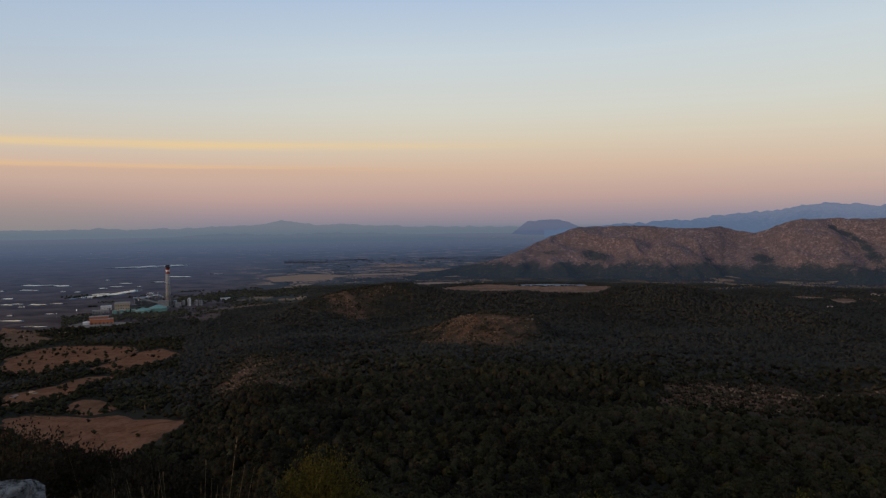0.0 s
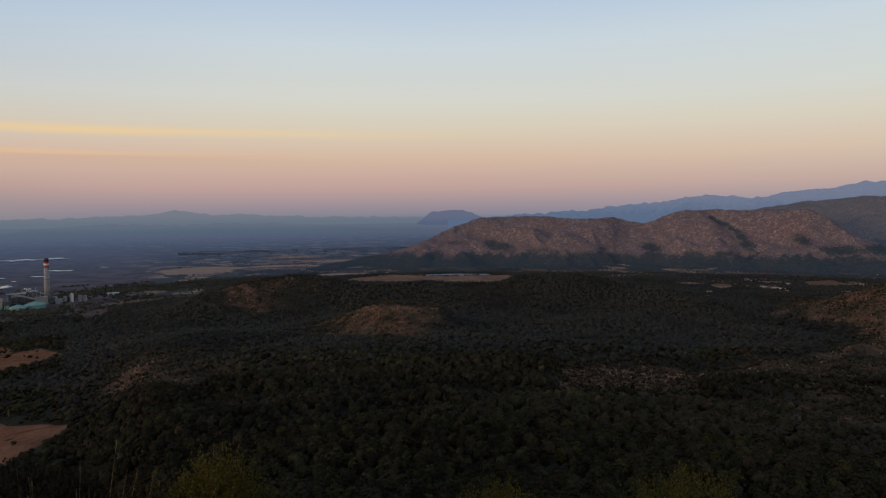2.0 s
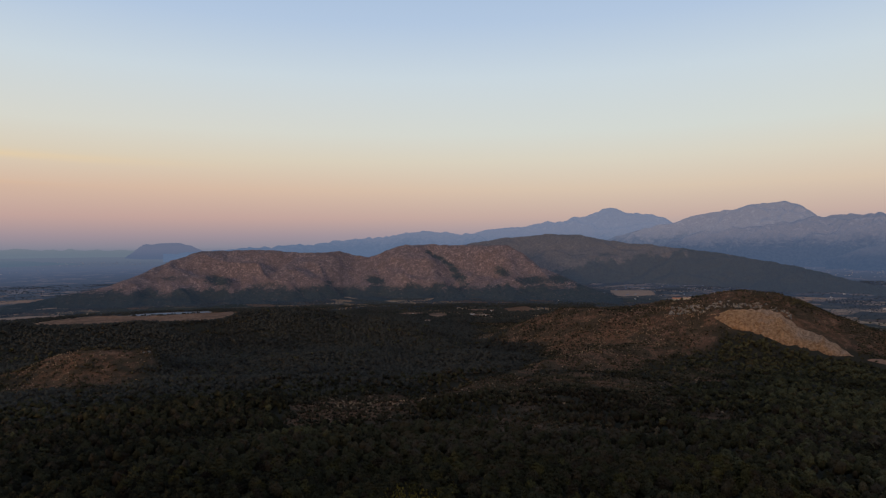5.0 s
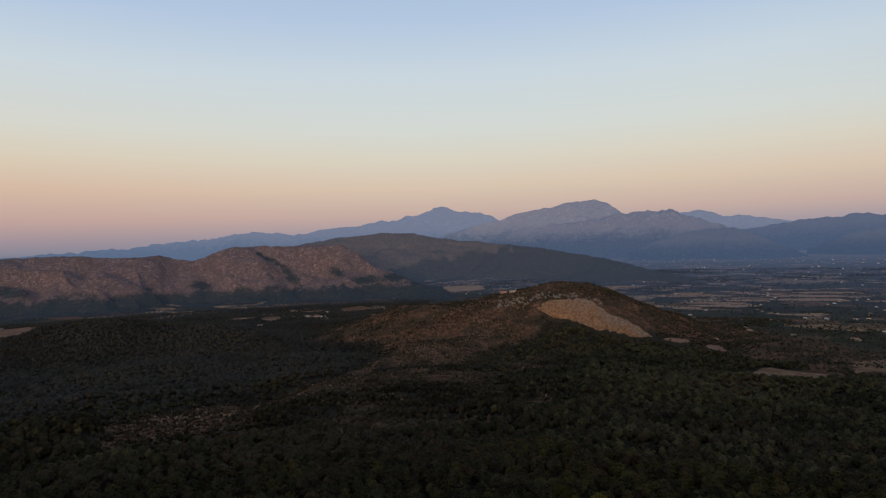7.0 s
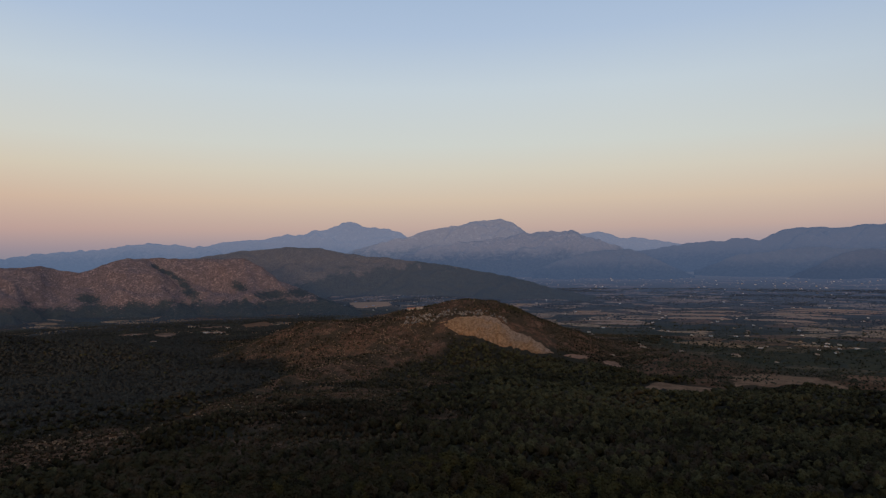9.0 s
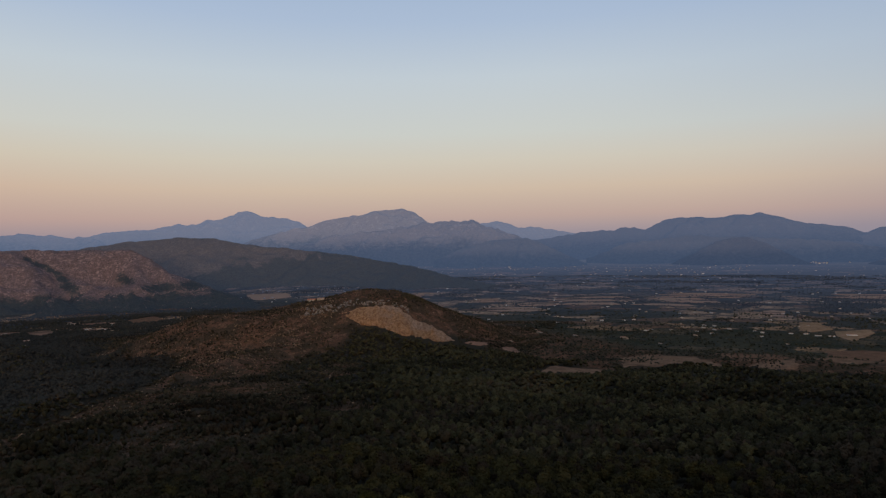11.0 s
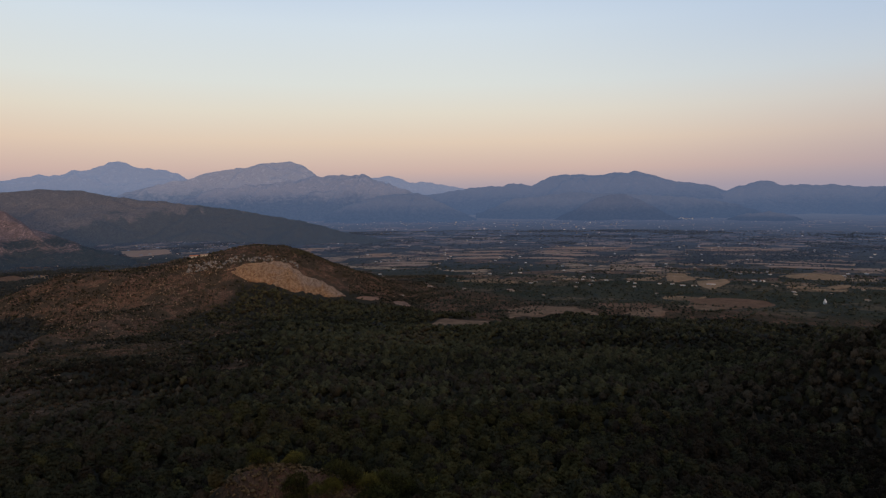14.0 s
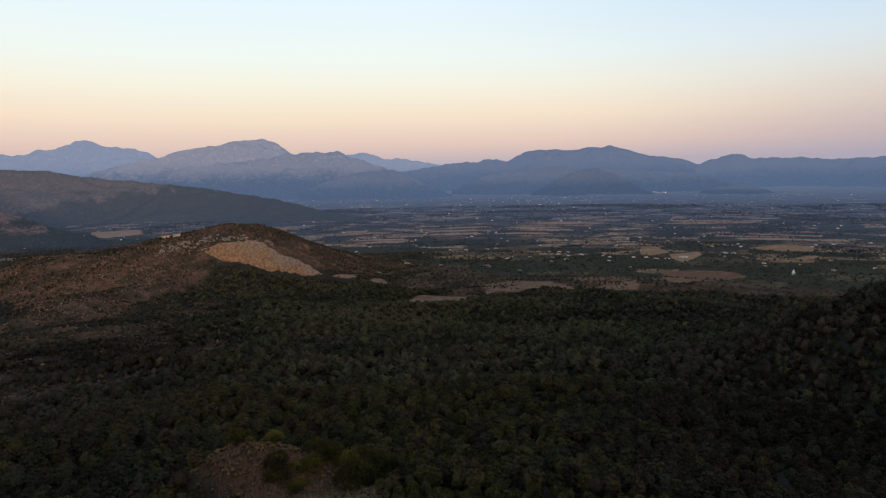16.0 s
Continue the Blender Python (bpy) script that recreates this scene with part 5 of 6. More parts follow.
gx, gy = (gx + rng.normal(0, 2.3, gx.shape)).ravel(), (gy + rng.normal(0, 2.6, gy.shape)).ravel()
az, r = np.degrees(np.arctan2(gx, gy)), np.hypot(gx, gy)
keep = (wood_cover(az, r) < 0.12) & (az > 71) & (r > 930) & (r < 1420) & (fbm(gx / 90, gy / 90, 3, 95) > np.where(in_fields(np.stack([gx, gy], -1)), 0.1, -0.3))
planted("olive_grove", "rows of small olive trees on tan ground", az[keep], r[keep], rng.uniform(2.2, 3.8, keep.sum()), DOT, rng, "near_grove", stand_tone(az[keep], r[keep], rng))


# ---- shared builders for things ----


def spot(az, r, dz=0.0):
    """A place on the ground."""
    return Vector(world_of(az, r, ground_height(az, r) + dz).tolist())


def thing(name, at, label, category, group="", turn=0.0, scale=1.0):
    e = new(name)
    e.empty_display_size = 0.5
    e.matrix_basis = Matrix.Translation(at) @ Matrix.Rotation(radians(turn), 4, "Z") @ Matrix.Scale(scale, 4)
    return tagged(e, label, category, group)


def part(name, bm, mat, parent, label="", smooth=False):
    """Links a bmesh as one mesh object under a thing or a part."""
    me = bpy.data.meshes.new(name)
    for f in bm.faces:
        f.smooth = smooth
    bm.to_mesh(me)
    bm.free()
    me.materials.append(MAT[mat])
    ob = new(name, me)
    ob.parent = parent
    return tagged(ob, label) if label else ob


def mesh_part(name, me, parent, label=""):
    ob = new(name, me)
    ob.parent = parent
    return tagged(ob, label) if label else ob


def box(x, y, z, w, d, h, bevel=0.0, bm=None, turn=0.0):
    """A box that stands with its base's middle at x, y, z."""
    bm = bm or bmesh.new()
    m = Matrix.Translation((x, y, z + h / 2)) @ Matrix.Rotation(radians(turn), 4, "Z") @ Matrix.Diagonal((w, d, h, 1))
    got = bmesh.ops.create_cube(bm, size=1.0, matrix=m)["verts"]
    if bevel:
        bmesh.ops.bevel(bm, geom=list({e for v in got for e in v.link_edges}), offset=bevel, segments=1, affect="EDGES")
    return bm


def drum(x, y, z, r0, r1, h, sides=24, bm=None):
    bm = bm or bmesh.new()
    bmesh.ops.create_cone(bm, cap_ends=True, segments=sides, radius1=r0, radius2=r1, depth=h, matrix=Matrix.Translation((x, y, z + h / 2)))
    return bm


def tube(a, b, r0, r1, sides=6, bm=None):
    bm = bm or bmesh.new()
    a, b = Vector(a), Vector(b)
    q = (b - a).to_track_quat("Z", "Y").to_matrix().to_4x4()
    bmesh.ops.create_cone(bm, cap_ends=True, segments=sides, radius1=r0, radius2=r1, depth=(b - a).length, matrix=Matrix.Translation((a + b) / 2) @ q)
    return bm


def rock_mesh(rng, size, flat=0.7, cuts=2):
    """A broken limestone block."""
    bm = bmesh.new()
    bmesh.ops.create_icosphere(bm, subdivisions=cuts, radius=1.0)
    seed = rng.uniform(0, 90)
    for v in bm.verts:
        n = noise.noise(v.co * 1.3 + Vector((seed, 0, 0))) * 0.55 + noise.noise(v.co * 3.1 + Vector((0, seed, 0))) * 0.22
        v.co = v.co * (1 + n)
        v.co.z *= flat
        v.co *= size
    return bm


rng = np.random.default_rng(19)
az, r = scatter(rng, -40, -21, 520, 1780, 30)
p = plan_of(az, r)
inside = in_fields(p[:, :2])
thick = 0.85 + 0.7 * fbm(p[:, 0] / 60, p[:, 1] / 60, 3, 83)
keep = np.where(inside, rng.uniform(0, 1, len(az)) < np.where(r > 900, 0.05, 0.012), rng.uniform(0, 1, len(az)) < thick) & (wood_cover(az, r) < 0.5)
az, r = az[keep], r[keep]
planted("hedge_trees", "dark trees and hedges between the stubble fields", az, r, rng.uniform(3.0, 8.0, len(az)), FAR, rng, "pine", stand_tone(az, r, rng))

# ---- the quarry cut into the hill ----
q_az = np.linspace(55.2, 65.3, 150)
q_top = np.interp(q_az, [55.2, 56.3, 58, 59.6, 60.4, 60.8, 61.9, 63.3, 65.3], [-5.72, -5.3, -5.1, -5.0, -5.2, -5.75, -6.4, -6.95, -8.2])
q_low = np.interp(q_az, [55.2, 57, 58.5, 60.4, 61.6, 63.2, 65.3], [-5.78, -6.66, -7.16, -7.7, -8.38, -8.51, -8.3])
q_top = q_top + 0.11 * fbm(q_az * 2.4, q_az * 0, 4, 12)
q_low = q_low + 0.06 * fbm(q_az * 1.6, q_az * 0 + 4, 4, 13)
q_v = np.linspace(0, 1, 36)
QA, QV = np.meshgrid(q_az, q_v)
q_el = q_low[None] + (q_top - q_low)[None] * QV
r_low, r_top = np.interp(q_az, [55.2, 57, 60.4, 63.2, 65.3], [1366, 1322, 1289, 1276, 1300]), np.interp(q_az, [55.2, 58, 59.5, 61.9, 65.3], [1370, 1387, 1395, 1352, 1312])
bulge = np.sin(np.pi * np.linspace(0, 1, 150)) ** 0.4
Q_R = r_low[None] + (r_top - r_low)[None] * QV ** 1.6 - 9 * bulge[None]
face_x = QA * np.radians(1) * 1330
Q_R = Q_R + bulge[None] * (10.0 * fbm(face_x / 30, QV * 1.2, 3, 14) + 7.0 * np.abs(fbm(face_x / 12, QV * 1.6, 3, 15)) + 1.8 * fbm(face_x / 5, QV * 9, 2, 16)) * np.sin(np.pi * np.clip(QV, 0.04, 0.96)) ** 0.5
Q_R = Q_R + 12 * hump(QA, 59.0, 0.22) * hump(q_el, -6.3, 0.16) + 5 * hump(QA, 60.3, 0.12) * hump(q_el, -6.9, 0.5)      # a cave and a cleft
Q_Z = EYE_Z + Q_R * np.tan(np.radians(q_el))
q_base = spot(60.4, 1289)
quarry = thing("quarry", q_base, "ochre and grey limestone quarry face cut into the scrub hill", "quarry")
mesh_part("face", fast_mesh("face", world_of(QA, Q_R, Q_Z).reshape(-1, 3) - np.array(q_base), grid_faces(*QA.shape)[:, ::-1], "quarry", smooth=False), quarry)
rng = np.random.default_rng(21)
rim_rocks = [rock_mesh(rng, 1.0, 0.9, 2) for _ in range(4)]
rim_meshes = []
for bm in rim_rocks:
    me = bpy.data.meshes.new("rim_rock")
    bm.to_mesh(me)
    bm.free()
    me.materials.append(MAT["pale_rock"])
    rim_meshes.append(me)
for i in range(130):
    a = 52.2 + 9 * rng.uniform(0, 1) ** 1.5
    rr = np.interp(a, [53.8, 56, 58, 59.5, 61.5], [1385, 1392, 1396, 1400, 1362]) + rng.uniform(-6, 30) ** 1.0 * (1.0 if a < 57 else 0.5)
    ob = mesh_part("rim_rock", rim_meshes[i % 4], quarry)
    ob.matrix_basis = Matrix.Translation(spot(a, rr, 0.6) - q_base) @ pose(0, 0, 0, 0, 0, rng.uniform(0, 360)) @ Matrix.Diagonal((*(rng.uniform(0.4, 1.9) * s for s in (2.2, 2.2, 1.8)), 1))

# ---- the power station by the marsh ----


def plant_spot(az, r):
    return Vector((squeeze(r) * math.sin(radians(az)), squeeze(r) * math.cos(radians(az)), float(ground_height(az, r))))


def chimney():
    t = thing("power_station_chimney", plant_spot(-23.35, 2180), "tall concrete chimney with red and white bands and a sooty top", "chimney")
    part("foundation", drum(0, 0, -2, 11, 10, 8, 32), "concrete", t)
    part("shaft", drum(0, 0, 0, 8.2, 6.3, 108, 40), "concrete", t, smooth=True)
    part("red_band", drum(0, 0, 108, 6.35, 6.3, 4, 40), "red_paint", t, "faded red band", True)
    part("white_band", drum(0, 0, 112, 6.3, 6.25, 6, 40), "white_paint", t, "white painted band", True)
    part("red_band", drum(0, 0, 118, 6.25, 6.2, 4, 40), "red_paint", t, "faded red band", True)
    part("soot_top", drum(0, 0, 122, 6.2, 6.1, 11, 40), "soot", t, "soot-black top", True)
    for z in (36, 72, 107):
        bm = drum(0, 0, z, 8.9 - z * 0.013, 8.9 - z * 0.013, 0.8, 32)
        part("gallery", bm, "dark_steel", t)


def boiler_house():
    t = thing("boiler_house", plant_spot(-25.0, 2200), "dark open steel boiler house with a grey roof", "power station", turn=25)
    part("core", box(6, 0, 0, 74, 34, 33, 0.6), "dark_steel", t)
    part("roof", box(-14, 0, 33, 46, 38, 2, 0.4), "grey_ground", t, "weathered grey sheet roof")
    part("upper_roof", box(26, 0, 33, 30, 30, 7, 0.4), "dark_steel", t)
    for i, x in enumerate(np.linspace(-34, 46, 9)):
        part("column", box(x, -19.5, 0, 1.6, 1.6, 34, 0.1), "concrete", t)
    for z in (8, 17, 26):
        part("walkway", box(6, -19, z, 82, 4, 0.8), "grey_ground", t)
    for x, w in ((-24, 12), (-4, 16), (20, 14)):
        part("duct", box(x, -21.5, 12, w, 4, 16, 0.5), "dark_steel", t)
    part("vent_stack", drum(34, 4, 40, 1.6, 1.4, 9, 12), "concrete", t)
    part("vent_stack", drum(20, 4, 40, 1.2, 1.0, 7, 12), "concrete", t)


def simple_block(name, az, r, w, d, h, mat, label, turn=25, roof=None, rows=0):
    t = thing(name, plant_spot(az, r), label, "industrial building", turn=turn)
    part("wall", box(0, 0, -1, w, d, h + 1, 0.25), mat, t)
    part("roof", box(0, 0, h + 0.02, w + 0.8, d + 0.8, 0.9, 0.15), roof or mat, t)
    for k in range(rows):
        for x in np.linspace(-w * 0.4, w * 0.4, max(int(w / 7), 2)):
            part("window", box(x, -d / 2 - 0.06, h * (0.25 + 0.4 * k), 2.6, 0.3, 2.0), "glass_dark", t)
    part("door", box(w * 0.3, -d / 2 - 0.08, 0, 4, 0.4, 5), "dark_steel", t)
    return t


def tank(az, r, rad, h, mat, label, dome=2.0, name="storage_tank"):
    t = thing(name, plant_spot(az, r), label, "tank")
    part("shell", drum(0, 0, -0.5, rad, rad, h + 0.5, 32), mat, t, smooth=False)
    part("roof", drum(0, 0, h + 0.01, rad * 1.01, rad * 0.15, dome, 32), mat, t)
    part("rim", drum(0, 0, h - 0.6, rad * 1.015, rad * 1.015, 0.6, 32), "concrete", t)
    part("ladder", box(0, -rad - 0.35, 0, 0.9, 0.5, h), "dark_steel", t)


chimney()
boiler_house()
simple_block("turbine_hall", -26.75, 2170, 42, 26, 24, "cream_paint", "cream plastered turbine hall with a flat roof", roof="concrete", rows=2)
simple_block("control_block", -25.95, 2160, 20, 18, 16, "dark_steel", "dark low control block", rows=1)
simple_block("filter_house", -23.75, 2150, 30, 20, 24, "concrete", "beige filter house at the chimney's foot", rows=1)
simple_block("workshop", -28.3, 2130, 44, 16, 8, "concrete", "long low grey workshop", rows=1)
simple_block("workshop", -27.9, 2220, 30, 18, 11, "white_paint", "low white workshop with windows", rows=1)
simple_block("pump_house", -22.6, 2170, 16, 14, 13, "concrete", "small grey pump house")
simple_block("store_shed", -18.9, 2330, 34, 14, 6, "white_paint", "low white store shed among dark trees")
tank(-25.25, 2060, 21, 9, "mint_paint", "pale green domed fuel tank", 7)
tank(-24.15, 2085, 26, 11, "mint_paint", "pale green domed fuel tank", 8)
for i, a in enumerate((-27.3, -26.85, -26.4, -25.95)):
    tank(a, 2095, 6.5, 9, "mint_paint", "small mint green storage tank", 1.5)
for a, h, rad in ((-22.85, 19, 6), (-22.2, 17, 5), (-21.75, 24, 5), (-21.2, 17, 5.5), (-20.85, 16, 5)):
    tank(a, 2190, rad, h, "white_paint" if h > 20 else "concrete", "upright grey steel silo" if h < 20 else "tall upright white silo", 2, "silo")


def conveyor():
    t = thing("coal_conveyor", plant_spot(-24.6, 2170), "inclined covered coal conveyor on trestles", "conveyor", turn=25)
    q = Matrix.Rotation(radians(18), 4, "Y")
    bm = box(0, 0, -2, 84, 4.5, 4.5, 0.3)
    bmesh.ops.transform(bm, matrix=Matrix.Translation((0, -26, 26)) @ q, verts=bm.verts)
    part("gallery", bm, "concrete", t)
    for x in (-30, -10, 10, 30):
        part("trestle", box(x, -26, 0, 2.2, 3.4, 26 - x * 0.32 - 2, 0.1), "dark_steel", t)


def orange_works():
    t = thing("orange_warehouse", plant_spot(-28.25, 1850), "two-tier orange warehouse on a pale yard", "warehouse", turn=28)
    part("hall", box(0, 0, -0.5, 54, 30, 13, 0.3), "orange_wall", t)
    part("upper_hall", box(-6, 8, 12.5, 44, 20, 6, 0.3), "orange_wall", t)
    part("roof", box(0, -6, 12.5, 54, 16, 0.7, 0.1), "concrete", t)
    part("upper_roof", box(-6, 8, 18.5, 44.5, 20.5, 0.7, 0.1), "concrete", t)
    for x in np.linspace(-22, 22, 6):
        part("gate", box(x, -15.1, 0, 4.6, 0.5, 5.5, 0.05), "dark_steel", t)
    part("annexe", box(-34, -2, -0.5, 16, 22, 8, 0.2), "white_paint", t, "low white annexe")


def steam(az0, z0, az1, z1, wide):
    """A drifting plume of steam: soft lumps that swell and part downwind."""
    rng = np.random.default_rng(int(abs(az0) * 100))
    cv, cf = LUMPS[20]
    vs, fs, n = [], [], 0
    for i in range(22):
        u = i / 21
        at = np.array(plant_spot(az0 + (az1 - az0) * u + 0.05 * math.sin(5 * u), 2165))
        at[2] = z0 + (z1 - z0) * u ** 0.7 + rng.normal(0, 1.0 + 2 * u)
        vs.append(cv * wide * (0.35 + 0.8 * u) * rng.uniform(0.5, 1.2) * (1 + 0.3 * rng.uniform(-1, 1, (len(cv), 1))) * (1.3, 1.3, 0.8) + at)
        fs.append(cf + n)
        n += len(cv)
    return tagged(new("steam_plume", fast_mesh("steam_plume", np.concatenate(vs), np.concatenate(fs), "steam", smooth=True)), "thin white steam drifting from the power station", "steam", kind="stuff")


conveyor()
orange_works()
steam(-23.6, 30, -24.75, 50, 3.4)
steam(-24.2, 32, -24.9, 44, 2.4)
steam(-25.1, 26, -25.5, 33, 1.9)


def lamp_post(az, r, h=12):
    t = thing("street_lamp", plant_spot(az, r), "lit street lamp on a slender mast", "lamp", "lamps of the works")
    part("mast", tube((0, 0, 0), (0, 0, h), 0.25, 0.15, 8), "concrete", t)
    part("arm", tube((0, 0, h - 0.1), (0, -2, h + 0.4), 0.12, 0.1, 6), "concrete", t)
    part("head", box(0, -2.2, h + 0.2, 0.9, 1.2, 0.35, 0.05), "dark_steel", t)
    part("lens", drum(0, -2.2, h - 0.35, 0.75, 0.75, 0.55, 10), "lamp_glow", t, "glowing lamp lens")


for a, rr in ((-19.1, 2560), (-16.9, 2570), (-31.3, 2080), (-29.9, 2140)):
    lamp_post(a, rr)


# dark trees round the works and along the marsh
rng = np.random.default_rng(29)
az, r = scatter(rng, -31, -8, 1820, 2750, 42)
p = plan_of(az, r)
belt = np.maximum(hump(r, np.interp(az, [-24, -20, -8], [2330, 2420, 2650]), 130) * step(az, -23.5, -21.5), 0.75 * hump(r, 1960, 110) * (1 - step(az, -24, -21)))
keep = (rng.uniform(0, 1, len(az)) < 1.3 * belt + 0.5 * fbm(p[:, 0] / 70, p[:, 1] / 70, 3, 84) - 0.1) & ~in_fields(p[:, :2])
az, r = az[keep], r[keep]
planted("works_trees", "dark trees round the power station", az, r, rng.uniform(3.5, 8.0, len(az)), DOT, rng, "near_grove", stand_tone(az, r, rng))


az, r = scatter(rng, -12, 46, 1950, 2750, 34)
p = plan_of(az, r)
keep = (rng.uniform(0, 1, len(az)) < 0.75 + 0.9 * fbm(p[:, 0] / 120, p[:, 1] / 120, 3, 85) - 0.75 * hump(az, 34.5, 3.5) * hump(r, 2310, 110)) & ~in_fields(p[:, :2])
az, r = az[keep], r[keep]
planted("valley_trees", "dark trees filling the valley before the hills", az, r, rng.uniform(3.0, 7.5, len(az)), DOT, rng, "hazed_pine", stand_tone(az, r, rng))


# ---- houses on the plain ----


def house(name, w, d, h, wall, label, storeys=1, wing=True):
    t = thing(name, (0, 0, 0), label, "house", "houses on the plain")
    part("wall", box(0, 0, -0.6, w, d, h + 0.6), wall, t)
    bm = bmesh.new()
    rise = d * 0.22
    top, low = [], []
    for x in (-w / 2 - 0.5, w / 2 + 0.5):
        low.append((bm.verts.new((x, -d / 2 - 0.5, h)), bm.verts.new((x, d / 2 + 0.5, h))))
        top.append(bm.verts.new((x, 0, h + rise)))
    (a, b), (c, e) = low
    for f in ((a, c, top[1], top[0]), (c, e, top[1]), (e, b, top[0], top[1]), (b, a, top[0]), (a, b, e, c)):
        bm.faces.new(f)
    part("roof", bm, "roof_tile", t, "terracotta tiled roof")
    if wing:
        part("wing", box(w / 2 + w * 0.2, d * 0.1, -0.6, w * 0.4, d * 0.7, h * 0.62 + 0.6), wall, t)
        part("wing_roof", box(w / 2 + w * 0.2, d * 0.1, h * 0.62, w * 0.4 + 0.6, d * 0.7 + 0.6, 0.35), "roof_tile", t)
    for s in range(storeys):
        for x in (-0.32, 0.32, 0.02) if s else (-0.32, 0.32):
            part("window", box(x * w, -d / 2 - 0.04, 1.0 + 2.9 * s, 1.1, 0.16, 1.3), "glass_dark", t)
    part("door", box(0, -d / 2 - 0.05, 0, 1.2, 0.2, 2.1), "bark", t, "brown wooden door")
    part("chimney", box(-w * 0.25, d * 0.15, h + rise * 0.3, 0.8, 0.8, rise * 0.9), wall, t)
    return t


house_kinds = [house("farmhouse", 16, 9, 6.2, "plaster", "pale plastered farmhouse with a tiled roof", 2),
               house("farmhouse", 12, 8, 3.4, "plaster", "low plastered farmhouse with a tiled roof", 1),
               house("villa", 18, 11, 6.0, "white_paint", "white two-storey villa among trees", 2),
               house("barn", 26, 10, 4.5, "white_paint", "long white farm barn", 1, False)]
for k, h in enumerate(house_kinds):        # each first one has a place of its own
    a, rr = ((80.0, 1600), (72.8, 1700), (31.2, 2010), (96.9, 1840))[k]
    h.matrix_basis = Matrix.Translation(spot(a, rr)) @ Matrix.Rotation(radians(-a + (12, -20, 30, 5)[k]), 4, "Z") @ Matrix.Scale(0.85, 4)
rng = np.random.default_rng(33)


def put_house(kind, az, r, grow=1.0):
    s = float(squeeze(r) / r) * grow
    copy_thing(house_kinds[kind], Matrix.Translation(spot(az, r)) @ Matrix.Rotation(radians(-az + rng.uniform(-60, 60)), 4, "Z") @ Matrix.Scale(s, 4))


for kind, a, rr in ((3, 94.7, 1800), (3, 95.6, 1800), (3, 93.9, 1830), (0, 75.9, 1640), (1, 70.3, 1480), (2, 100.1, 1990), (2, 100.7, 1985), (1, 101.7, 1870), (1, 92.6, 1600), (0, 34.1, 2300), (2, 35.3, 2320),
                    (1, 37.0, 2330), (0, 33.2, 2350), (2, 36.2, 2290), (1, 30.4, 2260), (3, 29.8, 2340), (0, 41.2, 2400), (1, 38.6, 2420), (2, 38.0, 2380), (0, 107.8, 1660), (1, 84.7, 1980), (0, 81.0, 2250),
                    (2, 87.1, 1750), (1, 88.6, 2120), (0, 74.4, 2160), (2, 78.2, 2050), (1, 83.0, 1540), (0, 90.3, 1900)):
    put_house(kind, a, rr, 0.6)
for kind, a, rr in ((0, 31.0, 1800), (1, 31.4, 1785), (0, 34.0, 2521), (1, 34.35, 2510), (2, 37.0, 2427), (0, 36.0, 2256), (3, 36.5, 2245), (1, 37.8, 2363), (2, 35.0, 2279), (1, 34.4, 2187), (0, 41.2, 2476)):
    put_house(kind, a, rr, 0.95)          # the hamlet at the foot of the bare hill
for i in range(300):
    rr = 1700 * math.exp(rng.uniform(0, 1.5))
    put_house(int(rng.integers(0, 4)), rng.uniform(66, 111) if rr < 3300 else rng.uniform(60, 111), rr, 0.5)
for i in range(26):
    put_house(int(rng.integers(0, 4)), rng.uniform(42, 58), rng.uniform(2600, 4200), 0.5)
for i in range(44):
    put_house(2, rng.normal(94.6, 0.7), rng.uniform(8000, 9300), 0.95)
for i in range(34):
    put_house(int(rng.integers(0, 3)), rng.uniform(68, 90), rng.uniform(4600, 7600), 0.8)

def far_town(az0, az1, r0, r1, count, label, tall=9.0):
    """Specks of pale walls, far out, as one sheet of small blocks."""
    a, rr = rng.uniform(az0, az1, count), rng.uniform(r0, r1, count)
    at, k = world_of(a, rr, ground_height(a, rr)), squeeze(rr) / rr
    corner = np.array([(x, y, z) for z in (0, 1) for x, y in ((-1, -1), (1, -1), (1, 1), (-1, 1))], float)
    size = np.stack([rng.uniform(2, 6, count) ** 1.15, rng.uniform(2, 4, count), rng.uniform(0.3, 0.9, count) * tall], -1) * k[:, None]
    turn = -np.radians(a) + rng.uniform(-0.4, 0.4, count)
    v = corner[None] * size[:, None, :]
    x, y = v[..., 0] * np.cos(turn)[:, None] - v[..., 1] * np.sin(turn)[:, None], v[..., 0] * np.sin(turn)[:, None] + v[..., 1] * np.cos(turn)[:, None]
    v = np.stack([x, y, v[..., 2]], -1) + at[:, None, :]
    quads = np.array([(0, 1, 5, 4), (1, 2, 6, 5), (2, 3, 7, 6), (3, 0, 4, 7), (4, 5, 6, 7)])
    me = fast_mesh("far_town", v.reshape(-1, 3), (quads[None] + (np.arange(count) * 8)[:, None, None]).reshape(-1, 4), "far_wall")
    return tagged(new("far_town", me), label, "town", kind="stuff")


far_town(1.0, 8.2, 11500, 15500, 110, "pale specks of a far town on the hazy plain", 14.0)
far_town(-9.0, 2.0, 8000, 14000, 60, "scattered pale farm walls on the far plain", 9.0)
far_town(-34.0, -9.0, 6500, 11000, 50, "scattered pale farm walls on the far plain", 7.0)
far_town(62.0, 90.0, 5200, 7800, 220, "pale specks of a village at the foot of the range", 8.0)
far_town(88.0, 110.0, 4800, 7600, 120, "pale specks of farms below the hills", 7.0)
far_town(43.0, 56.0, 3300, 4300, 40, "pale houses in the valley behind the hill", 6.0)
